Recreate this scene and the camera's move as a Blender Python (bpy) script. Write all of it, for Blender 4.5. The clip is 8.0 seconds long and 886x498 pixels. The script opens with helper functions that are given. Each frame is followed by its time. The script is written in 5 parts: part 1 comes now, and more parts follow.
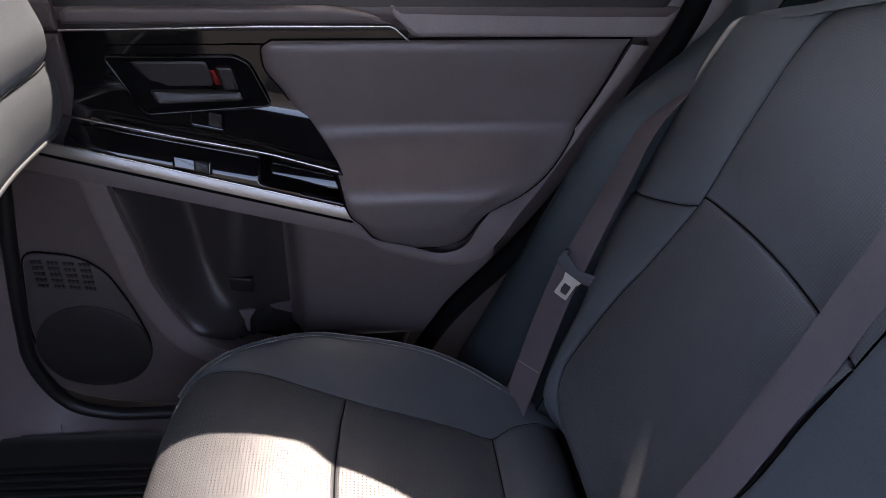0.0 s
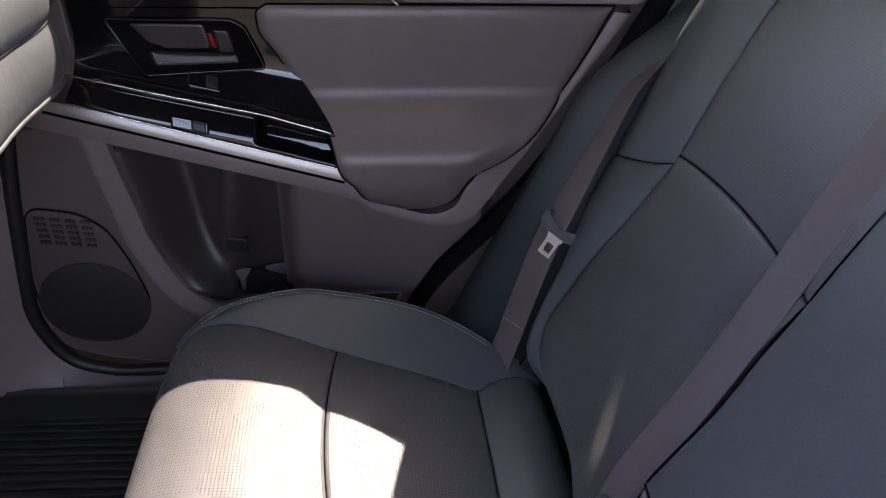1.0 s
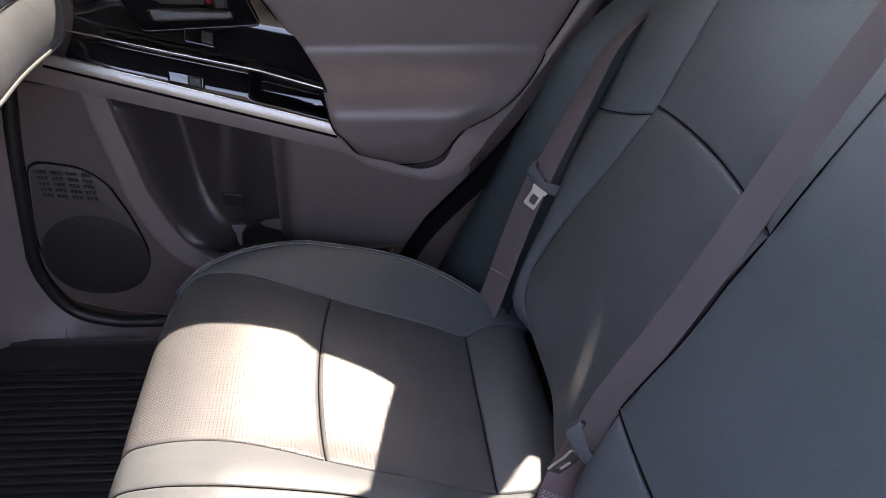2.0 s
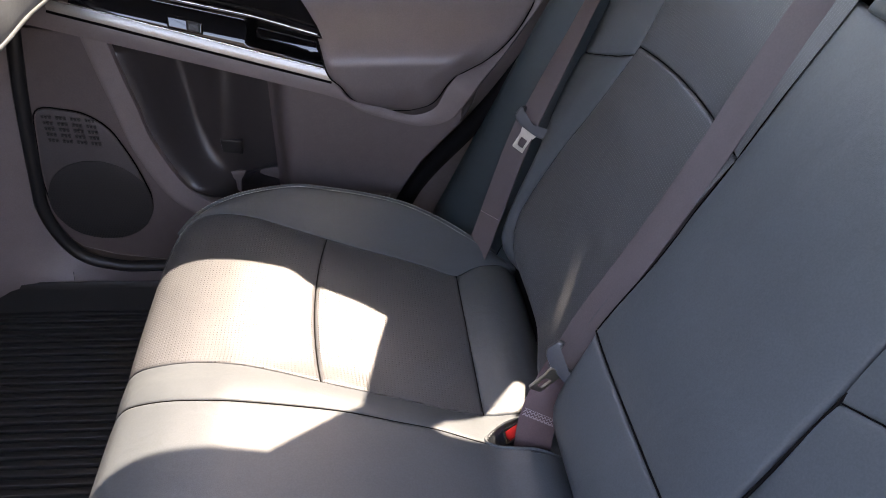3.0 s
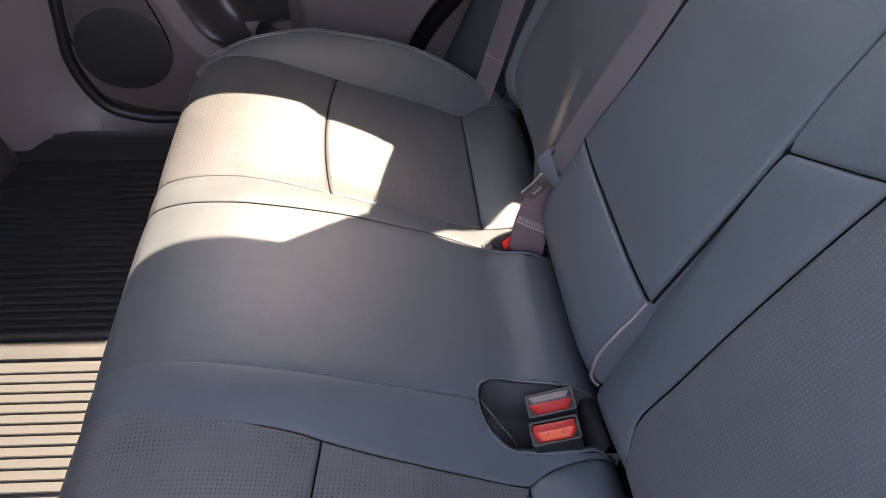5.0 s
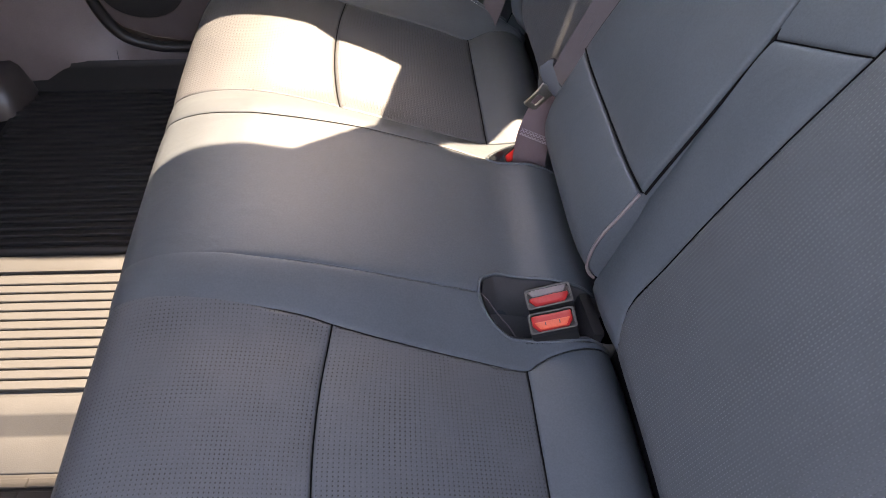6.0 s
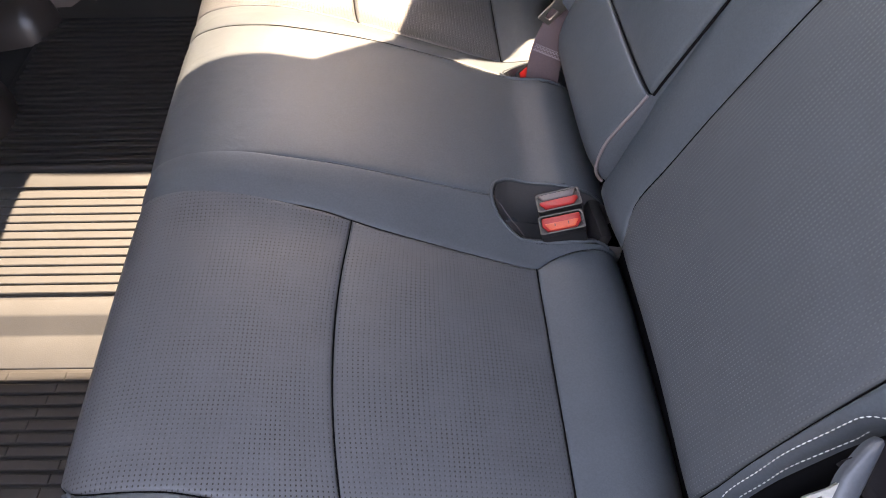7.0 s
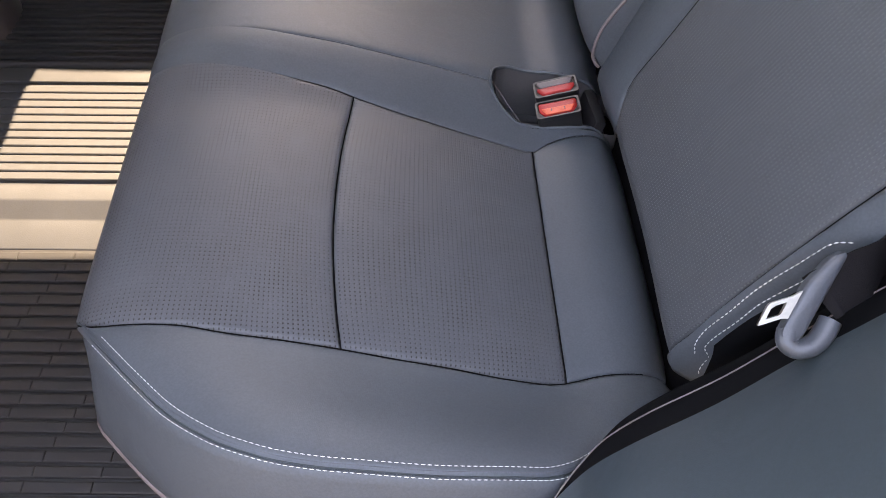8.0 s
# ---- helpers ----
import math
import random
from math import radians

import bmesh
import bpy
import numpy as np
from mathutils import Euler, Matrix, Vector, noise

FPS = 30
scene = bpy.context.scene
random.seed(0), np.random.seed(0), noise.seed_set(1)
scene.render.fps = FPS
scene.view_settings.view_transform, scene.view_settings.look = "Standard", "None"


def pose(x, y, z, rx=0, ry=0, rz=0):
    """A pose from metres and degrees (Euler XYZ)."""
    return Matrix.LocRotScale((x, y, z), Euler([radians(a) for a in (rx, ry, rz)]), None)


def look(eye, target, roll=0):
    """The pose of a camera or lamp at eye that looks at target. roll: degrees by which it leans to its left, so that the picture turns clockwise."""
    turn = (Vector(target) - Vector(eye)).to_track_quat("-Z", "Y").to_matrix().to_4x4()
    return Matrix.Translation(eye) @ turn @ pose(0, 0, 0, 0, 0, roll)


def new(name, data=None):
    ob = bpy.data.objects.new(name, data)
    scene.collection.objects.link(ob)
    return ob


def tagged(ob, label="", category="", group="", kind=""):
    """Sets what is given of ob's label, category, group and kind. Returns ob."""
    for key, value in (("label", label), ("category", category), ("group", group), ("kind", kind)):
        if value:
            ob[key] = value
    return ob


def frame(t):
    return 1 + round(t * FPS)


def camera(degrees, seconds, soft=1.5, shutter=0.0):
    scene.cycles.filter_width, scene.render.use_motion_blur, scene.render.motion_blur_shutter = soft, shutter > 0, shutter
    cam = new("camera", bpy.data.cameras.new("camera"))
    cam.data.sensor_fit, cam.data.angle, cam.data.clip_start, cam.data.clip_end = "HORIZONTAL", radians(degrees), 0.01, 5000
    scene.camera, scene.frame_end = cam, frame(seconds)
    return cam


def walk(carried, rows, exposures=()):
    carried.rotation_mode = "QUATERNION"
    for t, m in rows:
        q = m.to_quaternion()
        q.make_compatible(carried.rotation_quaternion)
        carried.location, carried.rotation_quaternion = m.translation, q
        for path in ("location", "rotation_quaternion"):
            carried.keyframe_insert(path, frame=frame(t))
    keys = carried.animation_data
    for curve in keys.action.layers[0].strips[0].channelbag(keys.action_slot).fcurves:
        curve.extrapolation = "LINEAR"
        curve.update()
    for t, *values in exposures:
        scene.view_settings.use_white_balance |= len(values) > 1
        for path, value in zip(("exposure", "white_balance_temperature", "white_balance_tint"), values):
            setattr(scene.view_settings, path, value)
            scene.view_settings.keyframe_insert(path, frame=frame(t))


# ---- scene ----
cam = camera(63.8, 8.0, soft=0.4)
PATH = [
    (0, (0.151, -0.256, 1.094), (0.362, 1.422, 0.026), 1.8),
    (0.5, (0.155, -0.293, 1.086), (0.365, 1.381, 0.011), 2.0),
    (1, (0.161, -0.323, 1.079), (0.377, 1.335, -0.017), 2.3),
    (1.5, (0.162, -0.355, 1.073), (0.389, 1.285, -0.049), 2.5),
    (3, (0.18, -0.464, 1.05), (0.393, 1.114, -0.159), 2.3),
    (3.5, (0.186, -0.504, 1.036), (0.386, 1.042, -0.217), 2.1),
    (4, (0.19, -0.541, 1.019), (0.375, 0.963, -0.285), 2.0),
    (4.5, (0.196, -0.578, 1.002), (0.356, 0.888, -0.349), 1.4),
    (6, (0.206, -0.707, 0.964), (0.299, 0.648, -0.505), -0.3),
    (6.5, (0.202, -0.747, 0.955), (0.274, 0.561, -0.556), -0.7),
    (7, (0.2, -0.79, 0.947), (0.248, 0.479, -0.598), -1.1),
    (7.5, (0.2, -0.842, 0.928), (0.247, 0.395, -0.642), -0.5),
    (8, (0.197, -0.891, 0.91), (0.244, 0.282, -0.71), 0.3),
]
walk(cam, [(t, look(eye, target, roll)) for t, eye, target, roll in PATH], [(0, 3.54, 7650, 26), (1.0, 3.87, 8200, 27), (1.5, 3.97, 8250, 26), (3.0, 4.35, 8550, 24), (4.5, 4.39, 8900, 23), (6, 4.60, 9650, 24), (8, 4.72, 10350, 24)])

# ---------------------------------------------------------------- light
SUN_DIR = Vector((0.55, 1.0, 1.42)).normalized()      # towards the sun
world = bpy.data.worlds.new("world")
scene.world = world
world.use_nodes = True
wn = world.node_tree.nodes
sky = wn.new("ShaderNodeTexSky")
sky.sky_type = "NISHITA"
sky.sun_disc = False
sky.sun_elevation = math.asin(SUN_DIR.z)
sky.sun_rotation = math.atan2(SUN_DIR.x, SUN_DIR.y)
wn["Background"].inputs["Strength"].default_value = 0.158
world.node_tree.links.new(sky.outputs[0], wn["Background"].inputs["Color"])
sun_data = bpy.data.lights.new("sun", "SUN")
sun_data.energy, sun_data.angle, sun_data.color = 1.65, radians(0.5), (1.0, 0.975, 0.893)
sun = new("sun", sun_data)
sun.matrix_world = look(SUN_DIR * 30, (0, 0, 0))

# ---------------------------------------------------------------- materials


def mat(name, color, rough=0.5, metal=0.0, spec=0.5, vary=0.12, scale=30.0, bump=0.15, bump_scale=900.0, kind="noise", coat=0.0, dist=0.0006, grain=0.07):
    """A principled material with blotchy tone at one scale and fine relief at another."""
    m = bpy.data.materials.new(name)
    m.use_nodes = True
    t = m.node_tree
    b = t.nodes["Principled BSDF"]
    b.inputs["Metallic"].default_value = metal
    b.inputs["Specular IOR Level"].default_value = spec
    b.inputs["Coat Weight"].default_value = coat
    b.inputs["Coat Roughness"].default_value = 0.05
    co = t.nodes.new("ShaderNodeTexCoord")
    n1 = t.nodes.new("ShaderNodeTexNoise")
    n1.inputs["Scale"].default_value, n1.inputs["Detail"].default_value = scale, 5
    t.links.new(co.outputs["Object"], n1.inputs["Vector"])
    ramp = t.nodes.new("ShaderNodeMix")
    ramp.data_type = "RGBA"
    ramp.inputs["A"].default_value = (*[c * (1 - vary) for c in color], 1)
    ramp.inputs["B"].default_value = (*[min(1, c * (1 + vary)) for c in color], 1)
    t.links.new(n1.outputs["Fac"], ramp.inputs["Factor"])
    n2 = t.nodes.new("ShaderNodeTexNoise")
    n2.inputs["Scale"].default_value, n2.inputs["Detail"].default_value = 420.0, 2
    t.links.new(co.outputs["Object"], n2.inputs["Vector"])
    g = t.nodes.new("ShaderNodeMapRange")
    g.inputs["From Min"].default_value, g.inputs["From Max"].default_value = 0.3, 0.7
    g.inputs["To Min"].default_value, g.inputs["To Max"].default_value = 1 - grain, 1 + grain
    t.links.new(n2.outputs["Fac"], g.inputs["Value"])
    mul = t.nodes.new("ShaderNodeVectorMath")
    mul.operation = "SCALE"
    t.links.new(ramp.outputs["Result"], mul.inputs[0])
    t.links.new(g.outputs["Result"], mul.inputs["Scale"])
    t.links.new(mul.outputs[0], b.inputs["Base Color"])
    mr = t.nodes.new("ShaderNodeMapRange")
    mr.inputs["To Min"].default_value, mr.inputs["To Max"].default_value = max(0.02, rough - 0.07), min(1, rough + 0.07)
    t.links.new(n1.outputs["Fac"], mr.inputs["Value"])
    t.links.new(mr.outputs["Result"], b.inputs["Roughness"])
    if bump:
        if kind == "leather":
            tex = t.nodes.new("ShaderNodeTexVoronoi")
            tex.feature = "DISTANCE_TO_EDGE"
            out = tex.outputs["Distance"]
        else:
            tex = t.nodes.new("ShaderNodeTexNoise")
            tex.inputs["Detail"].default_value = 3
            out = tex.outputs["Fac"]
        tex.inputs["Scale"].default_value = bump_scale
        t.links.new(co.outputs["Object"], tex.inputs["Vector"])
        bp = t.nodes.new("ShaderNodeBump")
        bp.inputs["Strength"].default_value, bp.inputs["Distance"].default_value = bump, dist
        t.links.new(out, bp.inputs["Height"])
        t.links.new(bp.outputs["Normal"], b.inputs["Normal"])
        if kind == "leather":
            # slow swells and faint creases of stretched hide
            sw = t.nodes.new("ShaderNodeTexNoise")
            sw.inputs["Scale"].default_value, sw.inputs["Detail"].default_value, sw.inputs["Distortion"].default_value = 16.0, 3, 0.6
            t.links.new(co.outputs["Object"], sw.inputs["Vector"])
            bs = t.nodes.new("ShaderNodeBump")
            bs.inputs["Strength"].default_value, bs.inputs["Distance"].default_value = 0.22, 0.006
            t.links.new(sw.outputs["Fac"], bs.inputs["Height"])
            t.links.new(bs.outputs["Normal"], bp.inputs["Normal"])
    return m


def perforated(name, color, hole, pu, pv, wu, wv, rough=0.44):
    """Leather with rows of small punched holes, laid out in the mesh's own metres."""
    m = mat(name, color, rough, spec=0.34, kind="leather", bump=0.2, bump_scale=700, scale=22, grain=0.09)
    t = m.node_tree
    b = t.nodes["Principled BSDF"]
    uv = t.nodes.new("ShaderNodeUVMap")
    sep = t.nodes.new("ShaderNodeSeparateXYZ")
    t.links.new(uv.outputs["UV"], sep.inputs[0])
    masks = []
    for k, (pitch, width) in enumerate(((pu, wu), (pv, wv))):
        d = t.nodes.new("ShaderNodeMath")
        d.operation = "DIVIDE"
        d.inputs[1].default_value = pitch
        t.links.new(sep.outputs[k], d.inputs[0])
        f = t.nodes.new("ShaderNodeMath")
        f.operation = "FRACT"
        t.links.new(d.outputs[0], f.inputs[0])
        s = t.nodes.new("ShaderNodeMath")
        s.operation = "SUBTRACT"
        s.inputs[1].default_value = 0.5
        t.links.new(f.outputs[0], s.inputs[0])
        a = t.nodes.new("ShaderNodeMath")
        a.operation = "ABSOLUTE"
        t.links.new(s.outputs[0], a.inputs[0])
        r = t.nodes.new("ShaderNodeMath")
        r.operation = "DIVIDE"
        r.inputs[1].default_value = width / pitch / 2
        t.links.new(a.outputs[0], r.inputs[0])
        q = t.nodes.new("ShaderNodeMath")
        q.operation = "POWER"
        q.inputs[1].default_value = 2.0
        t.links.new(r.outputs[0], q.inputs[0])
        masks.append(q)
    far = t.nodes.new("ShaderNodeMath")
    far.operation = "ADD"
    t.links.new(masks[0].outputs[0], far.inputs[0])
    t.links.new(masks[1].outputs[0], far.inputs[1])
    mul = t.nodes.new("ShaderNodeMapRange")
    mul.interpolation_type = "SMOOTHSTEP"
    mul.inputs["From Min"].default_value, mul.inputs["From Max"].default_value = 0.5, 1.7
    mul.inputs["To Min"].default_value, mul.inputs["To Max"].default_value = 1, 0
    t.links.new(far.outputs[0], mul.inputs["Value"])
    # the punching is crisper in some places than in others
    ns = t.nodes.new("ShaderNodeTexNoise")
    ns.inputs["Scale"].default_value, ns.inputs["Detail"].default_value = 22.0, 3
    t.links.new(uv.outputs["UV"], ns.inputs["Vector"])
    nr = t.nodes.new("ShaderNodeMapRange")
    nr.inputs["From Min"].default_value, nr.inputs["From Max"].default_value = 0.35, 0.65
    nr.inputs["To Min"].default_value, nr.inputs["To Max"].default_value = 0.35, 1.0
    t.links.new(ns.outputs["Fac"], nr.inputs["Value"])
    pits = mul
    mul = t.nodes.new("ShaderNodeMath")
    mul.operation = "MULTIPLY"
    t.links.new(pits.outputs[0], mul.inputs[0])
    t.links.new(nr.outputs["Result"], mul.inputs[1])
    old = b.inputs["Base Color"].links[0].from_socket
    mx = t.nodes.new("ShaderNodeMix")
    mx.data_type = "RGBA"
    mx.inputs["B"].default_value = (*hole, 1)
    t.links.new(mul.outputs[0], mx.inputs["Factor"])
    t.links.new(old, mx.inputs["A"])
    t.links.new(mx.outputs["Result"], b.inputs["Base Color"])
    gl = t.nodes.new("ShaderNodeMapRange")
    gl.inputs["To Min"].default_value, gl.inputs["To Max"].default_value = 0.34, 0.15
    t.links.new(mul.outputs[0], gl.inputs["Value"])
    t.links.new(gl.outputs["Result"], b.inputs["Specular IOR Level"])
    bp2 = t.nodes.new("ShaderNodeBump")
    bp2.invert = True
    bp2.inputs["Strength"].default_value, bp2.inputs["Distance"].default_value = 0.8, 0.0010
    t.links.new(mul.outputs[0], bp2.inputs["Height"])
    t.links.new(b.inputs["Normal"].links[0].from_socket, bp2.inputs["Normal"])
    t.links.new(bp2.outputs["Normal"], b.inputs["Normal"])
    return m


LEATHER = mat("leather", (0.0612, 0.0718, 0.0800), 0.46, spec=0.27, kind="leather", bump=0.2, bump_scale=600, scale=14, vary=0.12, grain=0.08)
PERF = perforated("perforated leather", (0.0678, 0.0726, 0.0785), (0.028, 0.026, 0.024), 0.0050, 0.0052, 0.0021, 0.0016)
PERF_BACK = perforated("perforated leather back", (0.0622, 0.0675, 0.0726), (0.125, 0.132, 0.134), 0.0046, 0.0042, 0.0011, 0.0020)
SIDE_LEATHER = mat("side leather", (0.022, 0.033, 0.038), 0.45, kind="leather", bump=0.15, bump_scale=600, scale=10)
PLASTIC = mat("black grained plastic", (0.116, 0.091, 0.089), 0.46, bump=0.35, bump_scale=700, scale=40)
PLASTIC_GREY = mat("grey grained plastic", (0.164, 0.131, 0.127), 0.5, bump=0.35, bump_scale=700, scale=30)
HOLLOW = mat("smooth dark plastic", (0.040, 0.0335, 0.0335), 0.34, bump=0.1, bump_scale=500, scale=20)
PLASTIC_DARK = mat("dark moulded plastic", (0.020, 0.0185, 0.019), 0.35, bump=0.3, bump_scale=700, scale=40)
UPPER_TRIM = mat("upper door trim", (0.226, 0.192, 0.187), 0.55, bump=0.45, bump_scale=700, scale=30)
PAD = mat("door pad leather", (0.138, 0.114, 0.112), 0.36, kind="leather", bump=0.15, bump_scale=700, scale=18)
GLOSS = mat("gloss black", (0.004, 0.004, 0.0045), 0.04, spec=0.55, bump=0.0, vary=0.05)
CHROME = mat("satin chrome", (0.75, 0.73, 0.72), 0.22, metal=1.0, bump=0.0, vary=0.05)
SATIN = mat("satin metal", (0.31, 0.295, 0.275), 0.36, metal=1.0, bump=0.0, vary=0.08)
STEEL = mat("tongue steel", (0.54, 0.51, 0.45), 0.42, metal=1.0, bump=0.05, vary=0.1)
WEB = mat("belt webbing", (0.080, 0.064, 0.069), 0.7, bump=0.5, bump_scale=1400, scale=60)
WEB_LAP = mat("red-brown webbing", (0.108, 0.066, 0.068), 0.7, bump=0.5, bump_scale=1400, scale=60)
# one rubber in two tones: sunlight put into this, footwell shade into the next
RUBBER_SUN = mat("rubber mat with sunlight in its tone", (0.0405, 0.0425, 0.0440), 0.66, bump=0.25, bump_scale=500, scale=12, vary=0.25)
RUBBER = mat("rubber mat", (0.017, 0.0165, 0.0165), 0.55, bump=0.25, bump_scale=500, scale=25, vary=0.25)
SEAL = mat("rubber seal", (0.012, 0.012, 0.013), 0.45, bump=0.2, bump_scale=300)
CARPET = mat("carpet", (0.03, 0.03, 0.032), 0.95, bump=0.8, bump_scale=600, dist=0.002)
RED = mat("red button", (0.36, 0.014, 0.014), 0.4, spec=0.3, bump=0.05, vary=0.08)
POCKET = mat("pocket lining", (0.075, 0.071, 0.072), 0.32, bump=0.1, bump_scale=400, scale=20)
WEB_THREAD = mat("webbing thread", (0.34, 0.27, 0.28), 0.8, bump=0.0)
THREAD = mat("pale thread", (0.55, 0.55, 0.53), 0.7, bump=0.0)
# near-black for seals and joints, and for shade put into gaps
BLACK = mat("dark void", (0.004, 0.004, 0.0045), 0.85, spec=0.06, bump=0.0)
# roof is out of view; its dark tone only cuts light bounced down
LINING = mat("roof lining", (0.065, 0.060, 0.056), 0.9, bump=0.3, bump_scale=400)
# lighter orange copy of the button red: light on it put into the colour
BUTTON_LIT = mat("lit button face", (0.62, 0.085, 0.04), 0.4, spec=0.3, bump=0.05, vary=0.08)
ASPHALT = mat("asphalt", (0.11, 0.108, 0.105), 0.9, bump=0.6, bump_scale=120, scale=0.7, vary=0.2, dist=0.006)

# ---------------------------------------------------------------- helpers


def lerp_table(xs, ys):
    return lambda x: float(np.interp(x, xs, ys))


def curve_table(xs, ys):
    """A smooth curve through a table, level with its neighbours' slope, straight on beyond its ends."""
    xs, ys = [float(v) for v in xs], [float(v) for v in ys]
    n = len(xs)
    d = [(ys[k + 1] - ys[k]) / (xs[k + 1] - xs[k]) for k in range(n - 1)]
    m = [d[0]] + [0.0 if d[k - 1] * d[k] <= 0 else 2 * d[k - 1] * d[k] / (d[k - 1] + d[k]) for k in range(1, n - 1)] + [d[-1]]

    def f(x):
        if x <= xs[0]:
            return ys[0]
        if x >= xs[-1]:
            return ys[-1]
        k = int(np.searchsorted(xs, x)) - 1
        h = xs[k + 1] - xs[k]
        t = (x - xs[k]) / h
        return (ys[k] * (1 + 2 * t) * (1 - t) ** 2 + h * m[k] * t * (1 - t) ** 2 + ys[k + 1] * t * t * (3 - 2 * t) + h * m[k + 1] * t * t * (t - 1))
    return f


def smooth(t):
    t = max(0.0, min(1.0, t))
    return t * t * (3 - 2 * t)


def mesh_ob(name, verts, faces, material, parent=None, label="", uv=None, flat=False):
    me = bpy.data.meshes.new(name)
    me.from_pydata([tuple(v) for v in verts], [], faces)
    if uv is not None:
        lay = me.uv_layers.new(name="UVMap")
        idx = np.empty(len(me.loops), dtype=np.int32)
        me.loops.foreach_get("vertex_index", idx)
        lay.data.foreach_set("uv", np.asarray(uv, dtype=np.float32)[idx].ravel())
    me.validate()
    if not flat:
        me.shade_smooth()
        me.set_sharp_from_angle(angle=radians(50))
    me.materials.append(material)
    ob = new(name, me)
    if parent is not None:
        ob.parent = parent
    if label:
        ob["label"] = label
    return ob


def bm_ob(name, bm, material, parent=None, label="", flat=False):
    me = bpy.data.meshes.new(name)
    bmesh.ops.recalc_face_normals(bm, faces=bm.faces)
    bm.to_mesh(me)
    bm.free()
    if not flat:
        me.shade_smooth()
        me.set_sharp_from_angle(angle=radians(40))
    me.materials.append(material)
    ob = new(name, me)
    if parent is not None:
        ob.parent = parent
    if label:
        ob["label"] = label
    return ob


def grid_faces(nu, nv, flip=False):
    out = []
    for i in range(nu - 1):
        for j in range(nv - 1):
            a = i * nv + j
            q = (a, a + 1, a + nv + 1, a + nv)
            out.append(q[::-1] if flip else q)
    return out


def thing(name, label, category, group="", kind=""):
    return tagged(new(name), label, category, group, kind)


def catmull(points, n=8, closed=False):
    """A smooth line through the points."""
    p = [Vector(q) for q in points]
    out = []
    m = len(p)
    for i in range(m if closed else m - 1):
        if closed:
            a, b, c, d = p[i - 1], p[i], p[(i + 1) % m], p[(i + 2) % m]
        else:
            a, b, c, d = p[max(0, i - 1)], p[i], p[i + 1], p[min(m - 1, i + 2)]
        for k in range(n):
            t = k / n
            out.append(0.5 * ((2 * b) + (c - a) * t + (2 * a - 5 * b + 4 * c - d) * t * t + (3 * b - a - 3 * c + d) * t ** 3))
    if not closed:
        out.append(p[-1])
    return out


def rounded(points, r, n=5):
    """A closed polygon (2D) with its corners rounded off."""
    out = []
    m = len(points)
    for i in range(m):
        a, b, c = (Vector(points[i - 1]), Vector(points[i]), Vector(points[(i + 1) % m]))
        u, v = (a - b), (c - b)
        k = min(r, u.length * 0.45, v.length * 0.45)
        s, e = b + u.normalized() * k, b + v.normalized() * k
        for j in range(n + 1):
            t = j / n
            out.append((1 - t) ** 2 * s + 2 * t * (1 - t) * b + t * t * e)
    return out


def inset_poly(poly, d):
    """The polygon moved inwards by d."""
    m = len(poly)
    area = sum(poly[i - 1][0] * poly[i][1] - poly[i][0] * poly[i - 1][1] for i in range(m))
    sg = 1 if area > 0 else -1
    out = []
    for i in range(m):
        e = (poly[(i + 1) % m] - poly[i - 1])
        nrm = Vector((-e.y, e.x)).normalized() * sg if e.length > 1e-9 else Vector((0, 0))
        out.append(poly[i] + nrm * d)
    return out


def plate(name, poly, place, thick, bevel, material, parent=None, label="", dome=0.0, inner=(0.75, 0.45, 0.2), rise=None):
    """A plate with rounded rim: a 2D outline laid on a surface. place(a, b, h) gives the point at (a, b), h proud of it."""
    poly = [Vector(q) for q in poly]
    mid = sum(poly, Vector((0, 0))) / len(poly)
    top = bevel if rise is None else rise
    rings = [(poly, -thick), (poly, top - bevel), (inset_poly(poly, bevel * 0.3), top - bevel * 0.3), (inset_poly(poly, bevel), top)]
    base = rings[-1][0]
    if not inner:
        rings.append((inset_poly(poly, bevel + 0.0012), top))
    for s in inner:
        rings.append(([mid + (q - mid) * s for q in base], top + dome * (1 - s * s)))
    verts, faces = [], []
    n = len(poly)
    for ring, h in rings:
        verts += [place(q.x, q.y, h) for q in ring]
    for k in range(len(rings) - 1):
        for i in range(n):
            j = (i + 1) % n
            faces.append((k * n + i, k * n + j, (k + 1) * n + j, (k + 1) * n + i))
    k = len(rings) - 1
    if inner:
        verts.append(place(mid.x, mid.y, top + dome))
        faces += [(k * n + i, k * n + (i + 1) % n, len(verts) - 1) for i in range(n)]
    else:
        faces.append(tuple(k * n + i for i in range(n)))
    faces.append(tuple(range(n))[::-1])
    bm = bmesh.new()
    vs = [bm.verts.new(v) for v in verts]
    for f in faces:
        bm.faces.new([vs[i] for i in f])
    return bm_ob(name, bm, material, parent, label)


